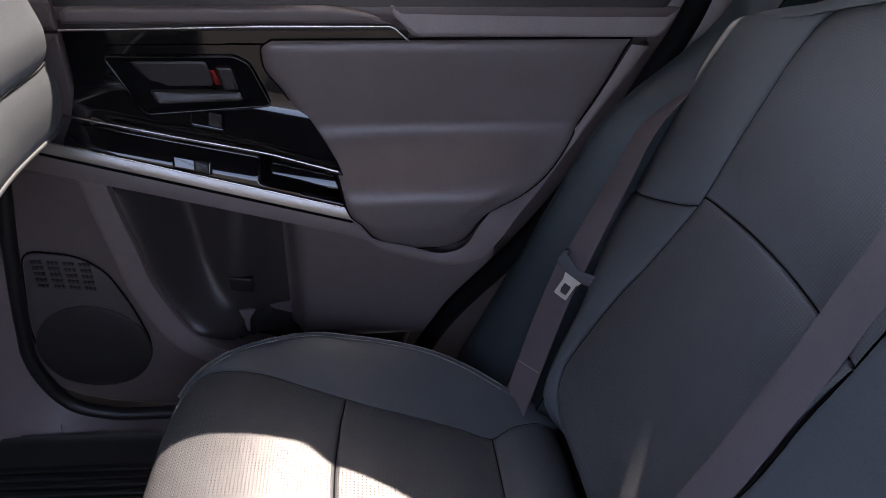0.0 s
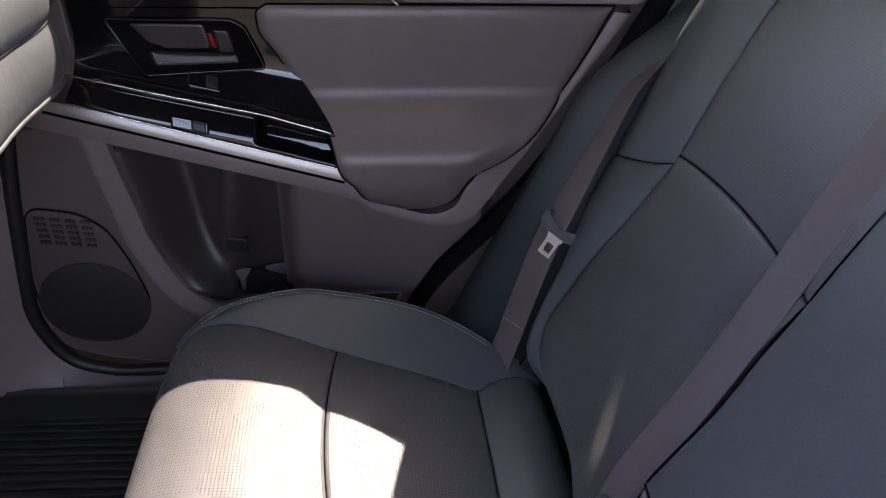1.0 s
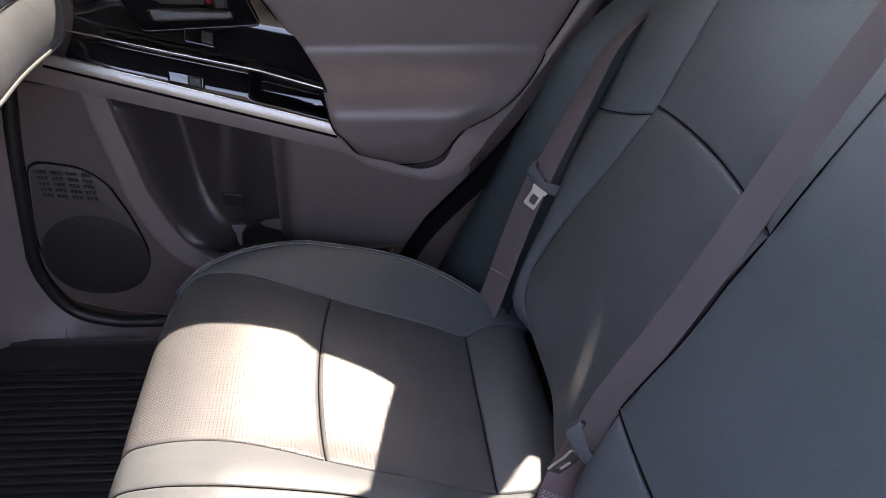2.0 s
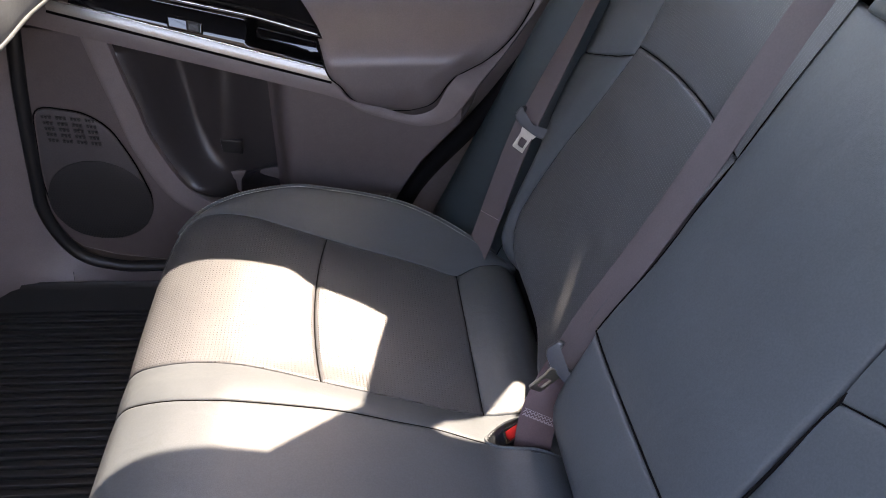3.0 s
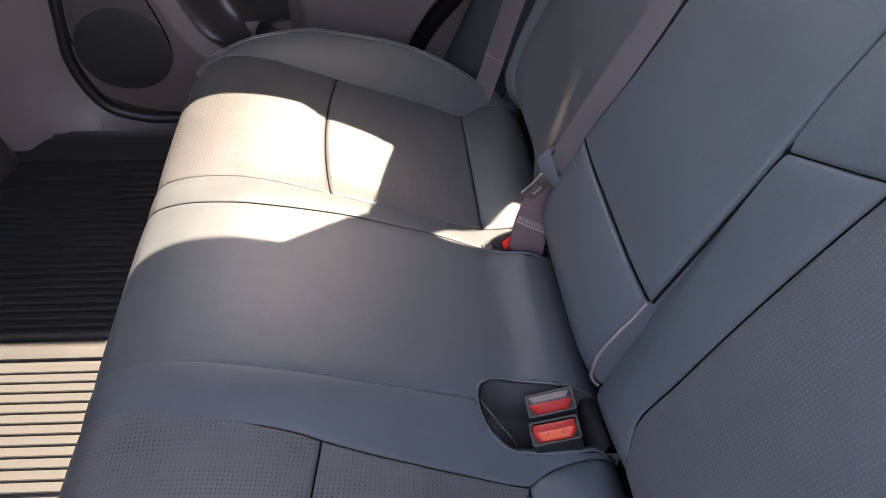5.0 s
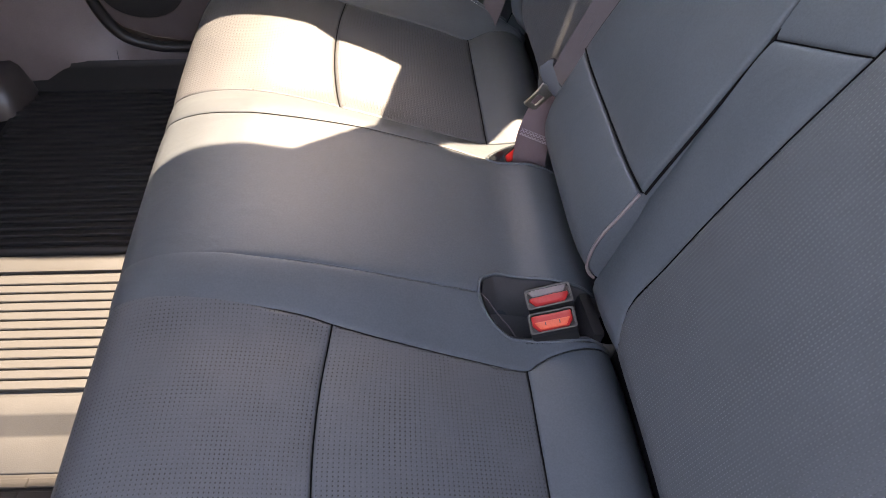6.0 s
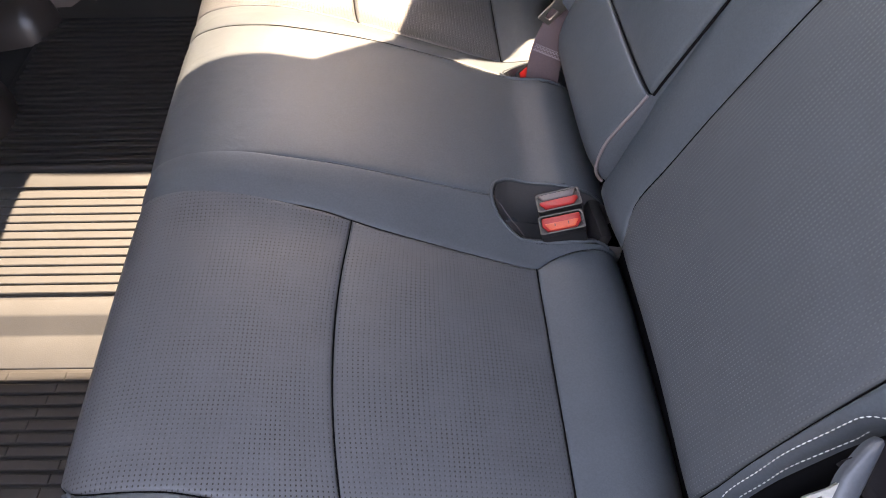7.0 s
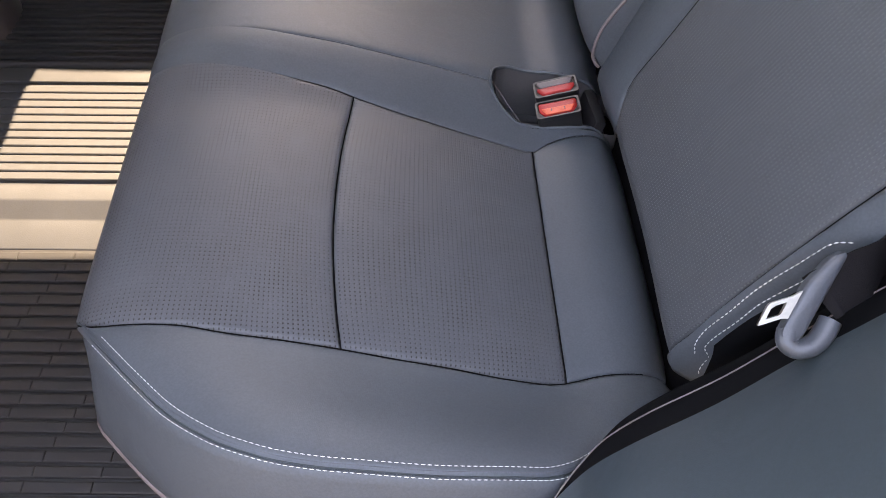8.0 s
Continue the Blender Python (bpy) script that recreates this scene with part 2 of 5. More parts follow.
def tube(name, path, r, material, parent=None, label="", sides=8, flat_z=1.0):
    """A round bar along a line of points."""
    path = [Vector(p) for p in path]
    verts, faces = [], []
    up = Vector((0.13, 0.27, 0.95))
    for i, p in enumerate(path):
        d = (path[min(i + 1, len(path) - 1)] - path[max(i - 1, 0)]).normalized()
        a = d.cross(up).normalized()
        b = d.cross(a).normalized()
        for k in range(sides):
            w = 2 * math.pi * k / sides
            verts.append(p + a * r * math.cos(w) + b * r * flat_z * math.sin(w))
    for i in range(len(path) - 1):
        for k in range(sides):
            k2 = (k + 1) % sides
            faces.append((i * sides + k, i * sides + k2, (i + 1) * sides + k2, (i + 1) * sides + k))
    faces.append(tuple(range(sides))[::-1])
    faces.append(tuple((len(path) - 1) * sides + k for k in range(sides)))
    return mesh_ob(name, verts, faces, material, parent, label)


def strap(name, path, across, width, thick, material, parent=None, label=""):
    """Flat webbing along a line; across gives the direction of its width at each point."""
    path = [Vector(p) for p in path]
    verts, faces = [], []
    n = len(path)
    for i, p in enumerate(path):
        d = (path[min(i + 1, n - 1)] - path[max(i - 1, 0)]).normalized()
        a = Vector(across[i] if isinstance(across, list) else across)
        a = (a - d * a.dot(d)).normalized()
        nn = d.cross(a).normalized() * thick / 2
        h = width / 2
        for s, tt in ((-1, -1), (-0.96, -1.3), (0.96, -1.3), (1, -1), (1, 1), (0.96, 1.3), (-0.96, 1.3), (-1, 1)):
            verts.append(p + a * h * s + nn * tt)
    for i in range(n - 1):
        for k in range(8):
            k2 = (k + 1) % 8
            faces.append((i * 8 + k, i * 8 + k2, (i + 1) * 8 + k2, (i + 1) * 8 + k))
    faces.append(tuple(range(8))[::-1])
    faces.append(tuple((n - 1) * 8 + k for k in range(8)))
    return mesh_ob(name, verts, faces, material, parent, label)


def box_bm(bm, m, size, bevel=0.0):
    """A bevelled block added to a bmesh, at the pose m."""
    r = bmesh.ops.create_cube(bm, size=1.0, matrix=m @ Matrix.Diagonal((*size, 1)))
    if bevel:
        ed = list({e for v in r["verts"] for e in v.link_edges})
        bmesh.ops.bevel(bm, geom=ed, offset=bevel, segments=2, profile=0.6, affect="EDGES")


def block(name, m, size, bevel, material, parent=None, label=""):
    bm = bmesh.new()
    box_bm(bm, m, size, bevel)
    return bm_ob(name, bm, material, parent, label)


def edge_spaced(a, b, step, fine=(0.0, 0.0015, 0.0035, 0.0065, 0.011, 0.018)):
    """Values from a to b, close together at both ends."""
    L = b - a
    f = [q for q in fine if q < L * 0.3]
    last = f[-1]
    n = max(2, int(round((L - 2 * last) / step)))
    mid = [last + (L - 2 * last) * k / n for k in range(1, n)]
    return [a + q for q in f + mid] + [b - q for q in reversed(f)]


def panel(name, surf, s0, s1, ylo, yhi, material, parent, label="", groove=0.004, pillow=0.004, sstep=0.016, ystep=0.02,
          soft=0.0014, rims=(1, 1, 1, 1), extra=None, fades=(None, None)):
    """An upholstery panel on surf(s, y) between two seams, its edges drawn down into the stitching.
    ylo, yhi: the seams as functions of s. rims: which edges (s0, s1, ylo, yhi) are drawn in."""
    ss = edge_spaced(s0, s1, sstep)
    width = max(abs(yhi(s) - ylo(s)) for s in ss)
    ws = edge_spaced(0.0, width, ystep)
    verts, uv = [], []
    for s in ss:
        a, b = ylo(s), yhi(s)
        for w in ws:
            f = w / width
            y = a + (b - a) * f
            wid = abs(b - a)
            p = surf(s, y)
            e = 0.002
            du = surf(s + e, y) - surf(s - e, y)
            dv = surf(s, y + e) - surf(s, y - e)
            nn = du.cross(dv)
            nn.normalize()
            ds = [(s - s0) if rims[0] else 9, (s1 - s) if rims[1] else 9, f * wid if rims[2] else 9, (1 - f) * wid if rims[3] else 9]
            d = min(ds)
            deep = groove
            for k, fd in ((2, fades[0]), (3, fades[1])):
                if fd and ds[k] == d:
                    deep = groove * smooth((s - fd[0]) / (fd[1] - fd[0]))
            h = -deep * math.exp(-d / soft) + pillow * (1 - math.exp(-d / 0.03))
            if extra:
                h += extra(s, y, p)
            verts.append(p + nn * h)
            uv.append((y, s))
    return mesh_ob(name, verts, grid_faces(len(ss), len(ws), True), material, parent, label, uv)


def stitches(name, line, material, parent, length=0.0038, gap=0.0018, r=0.00045, label=""):
    """A row of short thread dashes along a line."""
    line = [Vector(p) for p in line]
    cum = [0.0]
    for a, b in zip(line, line[1:]):
        cum.append(cum[-1] + (b - a).length)

    def at(d):
        k = int(np.searchsorted(cum, d)) - 1
        k = max(0, min(k, len(line) - 2))
        t = (d - cum[k]) / max(1e-9, cum[k + 1] - cum[k])
        return line[k].lerp(line[k + 1], t)
    verts, faces = [], []
    d = 0.0
    while d + length < cum[-1]:
        a, b = at(d), at(d + length)
        u = (b - a).normalized()
        v = u.cross(Vector((0.2, 0.3, 0.9))).normalized() * r
        w = u.cross(v).normalized() * r
        k = len(verts)
        for q, sc in ((a, 0.5), ((a + b) / 2, 1.15), (b, 0.5)):
            verts += [q + v * sc, q + w * sc, q - v * sc, q - w * sc]
        for o in (0, 4):
            for j in range(4):
                j2 = (j + 1) % 4
                faces.append((k + o + j, k + o + j2, k + o + 4 + j2, k + o + 4 + j))
        d += length + gap
    return mesh_ob(name, verts, faces, material, parent, label)


def seam(surf, line, s0, s1, parent, depth=0.0022, r=0.0009, n=60, material=None):
    """The joint at the bottom of a seam, its shade a black tube unless material is given: line gives y along s."""
    pts = []
    for s in np.linspace(s0, s1, n):
        s = float(s)
        y = line(s)
        p = surf(s, y)
        nn = (surf(s + 0.002, y) - surf(s - 0.002, y)).cross(surf(s, y + 0.002) - surf(s, y - 0.002)).normalized()
        pts.append(p - nn * depth)
    tube("seam", pts, r, material or BLACK, parent, sides=6)


# likewise across a panel: the crease's shade put in as a black tube
def cross_seam(surf, s, lo, hi, parent, depth=0.0022, r=0.0009, n=30):
    a, b = lo(s), hi(s)
    pts = []
    for y in np.linspace(a, b, n):
        y = float(y)
        p = surf(s, y)
        nn = (surf(s + 0.002, y) - surf(s - 0.002, y)).cross(surf(s, y + 0.002) - surf(s, y - 0.002)).normalized()
        pts.append(p - nn * depth)
    tube("seam", pts, r, BLACK, parent, sides=6)


# ---------------------------------------------------------------- rear bench cushion
PROFILE = catmull([(-0.105, 0.0), (-0.14, 0.07), (-0.168, 0.15), (-0.177, 0.21), (-0.172, 0.255), (-0.150, 0.288), (-0.10, 0.304),
                   (-0.03, 0.302), (0.03, 0.292), (0.1, 0.276), (0.2, 0.25), (0.3, 0.222), (0.35, 0.209), (0.40, 0.211),
                   (0.44, 0.198), (0.465, 0.165), (0.47, 0.10)], 6)
P_X = np.array([p[0] for p in PROFILE])
P_Z = np.array([p[1] for p in PROFILE])
P_S = np.concatenate([[0], np.cumsum(np.hypot(np.diff(P_X), np.diff(P_Z)))])
TOP0 = int(np.argmin(P_X))


def s_at(x):
    """Arc length at which the upper side of the cushion has this x."""
    return float(np.interp(x, P_X[TOP0:-8], P_S[TOP0:-8]))


S_END = float(P_S[-1])
S_FRONT, S_REAR = s_at(0.109), s_at(0.344)


def by_x(xs, ys):
    """A seam: its y for each x on the upper side, as a function of arc length."""
    return curve_table([s_at(x) for x in xs], ys)


EDGE_X = [-0.177, -0.16, -0.145, -0.127, -0.101, -0.065, -0.033, -0.004, 0.023, 0.073, 0.12, 0.214, 0.293, 0.32, 0.37, 0.42, 0.46]
EDGE_Y = [0.4908, 0.5068, 0.5268, 0.544, 0.569, 0.603, 0.631, 0.65, 0.664, 0.68, 0.687, 0.693, 0.69, 0.683, 0.651, 0.611, 0.591]
edge_far = by_x([-0.177, -0.165, -0.148, -0.132, -0.11, -0.075, -0.025, 0.05, 0.136, 0.21, 0.273, 0.32, 0.37, 0.42, 0.46],
                [0.500, 0.545, 0.605, 0.637, 0.657, 0.677, 0.693, 0.703, 0.700, 0.690, 0.676, 0.660, 0.635, 0.612, 0.595])
edge_near = by_x(EDGE_X, [-v for v in EDGE_Y])
outer_far = by_x([-0.177, -0.165, -0.148, -0.132, -0.111, -0.075, -0.023, 0.028, 0.107, 0.181, 0.233, 0.286, 0.342, 0.374, 0.419, 0.443],
                 [0.488, 0.530, 0.592, 0.627, 0.640, 0.642, 0.633, 0.617, 0.595, 0.580, 0.5725, 0.5625, 0.549, 0.568, 0.580, 0.587])
outer_near = by_x([-0.177, -0.137, -0.117, -0.055, -0.001, 0.053, 0.107, 0.163, 0.22, 0.279, 0.319, 0.343, 0.373, 0.41, 0.46],
                  [-0.485, -0.528, -0.531, -0.533, -0.541, -0.545, -0.5496, -0.5555, -0.5605, -0.5668, -0.5686, -0.5655, -0.559, -0.556, -0.552])
inner_far = by_x([-0.177, -0.151, -0.107, -0.059, -0.003, 0.053, 0.114, 0.166, 0.215, 0.282, 0.339, 0.46],
                 [0.275, 0.2713, 0.267, 0.2665, 0.261, 0.249, 0.234, 0.228, 0.2245, 0.218, 0.2165, 0.21])
inner_near = by_x([-0.177, -0.08, 0.02, 0.076, 0.113, 0.162, 0.198, 0.273, 0.344, 0.358, 0.371, 0.399, 0.442, 0.46],
                  [-0.150, -0.160, -0.1723, -0.179, -0.188, -0.198, -0.2043, -0.2163, -0.2248, -0.216, -0.209, -0.2015, -0.192, -0.189])
mid_far = by_x([-0.177, -0.147, -0.095, -0.012, 0.06, 0.135, 0.212, 0.26, 0.33, 0.46], [0.206, 0.194, 0.184, 0.1765, 0.175, 0.174, 0.167, 0.1637, 0.150, 0.14])
mid_near = by_x([-0.177, -0.07, 0.013, 0.08, 0.15, 0.217, 0.292, 0.36, 0.46], [-0.095, -0.102, -0.1085, -0.111, -0.116, -0.121, -0.1263, -0.135, -0.14])
edge_z = by_x([-0.177, -0.138, -0.05, 0.05, 0.12, 0.24, 0.32, 0.40, 0.46], [0.24, 0.296, 0.318, 0.330, 0.328, 0.312, 0.285, 0.245, 0.20])
edge_z_far = by_x([-0.177, -0.138, -0.05, 0.05, 0.12, 0.24, 0.32, 0.40, 0.46], [0.24, 0.296, 0.316, 0.321, 0.311, 0.290, 0.262, 0.226, 0.19])
S_NOSE = s_at(-0.14)
hump = curve_table([-0.177, -0.12, -0.06, 0.0, 0.1, 0.3, 0.36, 0.42, 0.46], [0.004, 0.016, 0.0245, 0.0285, 0.029, 0.0285, 0.028, 0.024, 0.015])
hump_far = lerp_table([0.0, 0.11, 0.34], [0.30, 0.30, 0.248])


def cushion(s, y):
    sc = max(0.0, min(S_END, s))
    x, z = float(np.interp(sc, P_S, P_X)), float(np.interp(sc, P_S, P_Z))
    if s > S_END:
        z -= s - S_END
    a = abs(y)
    o = outer_far(s) if y > 0 else -outer_near(s)
    e = edge_far(s) if y > 0 else -edge_near(s)
    if a > o and s > S_NOSE - 0.02:
        k = smooth((s - S_NOSE + 0.02) / 0.03)
        t = min(1.15, (a - o) / max(0.01, e - o))
        z += k * ((edge_z_far(s) if y > 0 else edge_z(s)) - z) * (t * t * (2.2 - 1.2 * t) if t < 1 else 1.0)
    # the middle place is raised between the two outer ones
    if s > S_NOSE - 0.05:
        z += hump(x) * smooth((y + 0.225) / 0.125) * smooth((hump_far(x) - y) / 0.13) * smooth((s - S_NOSE + 0.05) / 0.05)
    return Vector((x, y, z))


POCKETS = [[(0.291, -0.1264), (0.295, -0.1087), (0.304, -0.1004), (0.321, -0.0936), (0.361, -0.0968), (0.409, -0.1066), (0.455, -0.111), (0.475, -0.113),
            (0.475, -0.183), (0.433, -0.1850), (0.392, -0.1900), (0.3535, -0.1868), (0.330, -0.1855), (0.318, -0.1796), (0.303, -0.1647), (0.294, -0.146)],
           [(0.335, 0.150), (0.360, 0.190), (0.40, 0.205), (0.462, 0.205), (0.462, 0.132), (0.40, 0.132)]]


def inside_depth(poly, x, y):
    """How far (x, y) lies inside a polygon; negative outside."""
    best, odd = 9.0, False
    n = len(poly)
    for i in range(n):
        x0, y0 = poly[i - 1]
        x1, y1 = poly[i]
        dx, dy = x1 - x0, y1 - y0
        t = max(0, min(1, ((x - x0) * dx + (y - y0) * dy) / (dx * dx + dy * dy)))
        best = min(best, math.hypot(x - x0 - t * dx, y - y0 - t * dy))
        if (y0 > y) != (y1 > y) and x < x0 + (y - y0) * dx / dy:
            odd = not odd
    return best if odd else -best


def pocket_drop(s, y, p):
    h = 0.0
    if p.x > 0.25:
        for poly, depth in zip(POCKETS, (0.10, 0.075)):
            d = inside_depth(poly, p.x, y)
            h -= depth * smooth((d - 0.0006) / 0.004)
    return h


bench = thing("rear_seat_cushion", "dark blue-grey leather rear bench cushion with perforated inserts and pale stitching", "car seat")
panel("outer_bolster", cushion, S_NOSE - 0.16, S_END, edge_near, outer_near, LEATHER, bench, pillow=0.006, rims=(0, 0, 1, 1))
panel("outer_bolster", cushion, S_NOSE - 0.16, S_END, outer_far, edge_far, LEATHER, bench, pillow=0.006, rims=(0, 0, 1, 1))
def bowed(lo, hi):
    """The cushion with its cross seam bowed towards the front in the middle."""
    def f(s, y):
        a, b = lo(s), hi(s)
        t = 2 * (y - a) / (b - a) - 1
        w = math.exp(-((s - S_FRONT) / 0.09) ** 2)
        return cushion(s - 0.016 * max(0.0, 1 - t * t) * w, y)
    return f


for lo, hi in ((outer_near, inner_near), (inner_far, outer_far)):
    panel("front_panel", bowed(lo, hi), 0.0, S_FRONT, lo, hi, PERF, bench, "perforated leather front panel", rims=(0, 1, 1, 1), pillow=0.0025, groove=0.005,
          fades=(None, (s_at(0.0), s_at(0.07))) if hi is inner_near else (None, None))
    panel("seat_insert", bowed(lo, hi), S_FRONT, S_REAR, lo, hi, PERF, bench, "perforated leather insert", pillow=0.004, groove=0.005)
    panel("rear_strip", cushion, S_REAR, S_END, lo, hi, LEATHER, bench, rims=(1, 0, 1, 1), pillow=0.006)
panel("seam_strip", cushion, 0.0, S_END, inner_near, mid_near, LEATHER, bench, rims=(0, 0, 1, 1), fades=((s_at(0.0), s_at(0.07)), (s_at(-0.06), s_at(0.09))), pillow=0.0025, groove=0.0022, soft=0.0012, ystep=0.0035, sstep=0.0035, extra=pocket_drop)
panel("seam_strip", cushion, 0.0, S_END, mid_far, inner_far, LEATHER, bench, rims=(0, 0, 1, 1), pillow=0.0025, groove=0.0022, soft=0.0012, ystep=0.0035, sstep=0.0035, extra=pocket_drop)
panel("centre_panel", cushion, 0.0, S_END, mid_near, mid_far, LEATHER, bench, rims=(0, 0, 1, 1), fades=((s_at(-0.06), s_at(0.09)), None), pillow=0.0025, soft=0.0012, ystep=0.004, sstep=0.0035, extra=pocket_drop, groove=0.0022)

for fn, s0 in ((outer_near, S_NOSE - 0.05), (outer_far, S_NOSE - 0.05), (inner_far, 0.1), (inner_near, s_at(0.05)), (mid_near, s_at(0.05)), (mid_far, 0.1)):
    if fn in (mid_near, inner_near):
        seam(cushion, fn, s0, s_at(0.285), bench, 0.0006, 0.0006, material=LEATHER)
        continue
    seam(cushion, fn, s0, s_at(0.335) if fn in (mid_far, mid_near, inner_near) else s_at(0.43), bench, 0.001 if fn in (mid_far, mid_near) else 0.0026)
for lo, hi in ((outer_near, inner_near), (inner_far, outer_far)):
    cross_seam(bowed(lo, hi), S_FRONT, lo, hi, bench)
    cross_seam(cushion, S_REAR, lo, hi, bench)

tube("pocket_seam", catmull([(0.2935, -0.127, 0.249), (0.303, -0.130, 0.236), (0.318, -0.140, 0.215), (0.335, -0.152, 0.195), (0.35, -0.165, 0.170)], 6), 0.0009, PLASTIC_GREY, bench, "thin grey seam", sides=6)
for poly in POCKETS:
    ring = catmull([(x, y, 0) for x, y in poly], 6, closed=True)
    rim = []
    edge = inset_poly([Vector((q.x, q.y)) for q in ring], 0.0008)
    for q in edge:
        if q.x < 0.45:
            p = cushion(s_at(q.x), q.y)
            rim.append(Vector((q.x, q.y, p.z + 0.0008)))
        elif len(rim) and rim[-1] is not None:
            rim.append(None)
    runs, run = [], []
    for p in rim + [None]:
        if p is None:
            if len(run) > 3:
                runs.append(run)
            run = []
        else:
            run.append(p)
    if len(runs) > 1 and (runs[0][0] - runs[-1][-1]).length < 0.03:
        runs[0] = runs.pop() + runs[0]
    lining = []
    flat = inset_poly([Vector((q.x, q.y)) for q in ring], 0.0052)
    for dz in (0.0005, -0.012, -0.04, -0.08):
        lining += [Vector((q.x, q.y, cushion(s_at(min(q.x, 0.45)), q.y).z + dz)) for q in flat]
    nl = len(flat)
    mesh_ob("pocket_lining", lining, [(r0 * nl + k, r0 * nl + (k + 1) % nl, (r0 + 1) * nl + (k + 1) % nl, (r0 + 1) * nl + k) for r0 in range(3) for k in range(nl)]
            + [tuple(3 * nl + k for k in range(nl))], POCKET, bench, "glossy black pocket lining")
    for r in runs:
        tube("pocket_edge", r, 0.0024, LEATHER, bench, sides=6)


def cushion_side(sign, parent):
    """The upholstered side below the rim, and the two rows of stitching along it."""
    ss = np.linspace(S_NOSE - 0.01, S_END - 0.04, 70)
    rim = []
    for s in ss:
        e = edge_far(s) if sign > 0 else edge_near(s)
        rim.append(cushion(float(s), e) + Vector((0, 0, -0.004)))
    prof = [(-0.004, -0.0005), (-0.001, 0.0030), (0.002, 0.0012), (0.0035, 0.0012), (0.006, 0.0036), (0.009, 0.0028), (0.013, -0.003), (0.019, -0.013), (0.027, -0.030),
            (0.036, -0.050), (0.044, -0.070), (0.050, -0.088), (0.0495, -0.096)]
    skirt = [(0.0495, -0.096), (0.012, -0.110), (-0.02, -0.16), (-0.03, -0.31)]
    verts, under, outs = [], [], []
    for i, p in enumerate(rim):
        d = rim[min(i + 1, len(rim) - 1)] - rim[max(i - 1, 0)]
        o = Vector((d.y, -d.x, 0)).normalized() * (-sign)
        outs.append(o)
        swell = smooth((i + 3) / 8)
        for table, out in ((prof, verts), (skirt, under)):
            for a, b in table:
                q = p + o * (a * (swell if a > 0.0065 else 1.0) * (1.0 if sign < 0 or a < 0.010 else 0.4))
                q.z = max(0.0, p.z + b)
                out.append(q)
    mesh_ob("side_panel", verts, grid_faces(len(rim), len(prof), sign < 0), LEATHER, parent, uv=[(0, 0)] * len(verts))
    mesh_ob("side_skirt", under, grid_faces(len(rim), len(skirt), sign < 0), SEAL, parent, "black cover under the cushion side")
    tube("bottom_piping", [under[k * len(skirt)] + Vector((0, 0, -0.001)) for k in range(len(rim))], 0.0035, PLASTIC_GREY, parent, "grey piping")
    last = int(len(rim) * 0.80)
    tube("seam", [p + o * 0.0027 + Vector((0, 0, 0.0014)) for p, o in zip(rim[2:last], outs[2:last])], 0.0009, SIDE_LEATHER, parent, sides=6)
    for off, dz in ((-0.0050, 0.0058), (0.0062, 0.0046)):
        stitches("stitching", [p + o * off + Vector((0, 0, dz)) for p, o in zip(rim[3:last], outs[3:last])], THREAD, parent, label="pale double stitching")


cushion_side(1, bench)
cushion_side(-1, bench)

# ---------------------------------------------------------------- rear backrest
LEAN_K = 0.45


def plane_x(z):
    return 0.45 + LEAN_K * (z - 0.29)


def back_surface(y_mid, y_half, bow, lift=0.0, belly=0.006):
    """A leaning backrest surface, s up its face; the middle sits back by bow, the bottom curls under."""
    def f(s, y):
        z = 0.215 + s * 0.912
        x = plane_x(z)
        t = (y - y_mid) / y_half
        x += bow * (1 - min(1, t * t)) - belly * math.sin(min(1, max(0, s / 0.45)) * math.pi)
        if s < 0.07:
            x += 0.9 * (0.07 - s) ** 2 / 0.07
        if s > 0.72:
            x += 1.6 * (s - 0.72) ** 2
        return Vector((x, y, z + lift * max(0.0, 1 - t * t) * min(1.0, s / 0.3)))
    return f


def s_of(z):
    return (z - 0.215) / 0.912


def by_z(zs, ys):
    return curve_table([s_of(z) for z in zs], ys)


S_TOP = s_of(0.98)
far_plain = back_surface(0.39, 0.2, 0.012, 0.014, 0.005)


def far_back(s, y):
    """The face beside the far door, swelling forward low down towards the armrest."""
    p = far_plain(s, y)
    p.x -= 0.016 * smooth((0.365 - y) / 0.13) * (1 - smooth((p.z - 0.43) / 0.14))
    return p



back_far = thing("rear_backrest", "dark blue-grey leather backrest with perforated insert beside the far door", "car seat", "rear backrests")
f_in = by_z([0.2, 1.0], [0.210, 0.216])
f_seam = by_z([0.2, 0.268, 0.296, 0.33, 0.38, 0.456, 0.521, 0.583, 0.63, 0.643, 0.711, 0.774, 0.83, 0.867, 0.891, 0.909, 0.93, 1.0],
              [0.500, 0.540, 0.576, 0.590, 0.589, 0.583, 0.570, 0.5636, 0.5605, 0.561, 0.572, 0.578, 0.5825, 0.580, 0.565, 0.525, 0.44, 0.30])
f_out = by_z([0.2, 0.254, 0.30, 0.36, 0.416, 0.47, 0.52, 0.58, 0.70, 0.745, 0.785, 0.82, 0.87, 0.93, 1.0], [0.570, 0.590, 0.610, 0.630, 0.646, 0.672, 0.700, 0.722, 0.746, 0.755, 0.778, 0.795, 0.799, 0.795, 0.78])


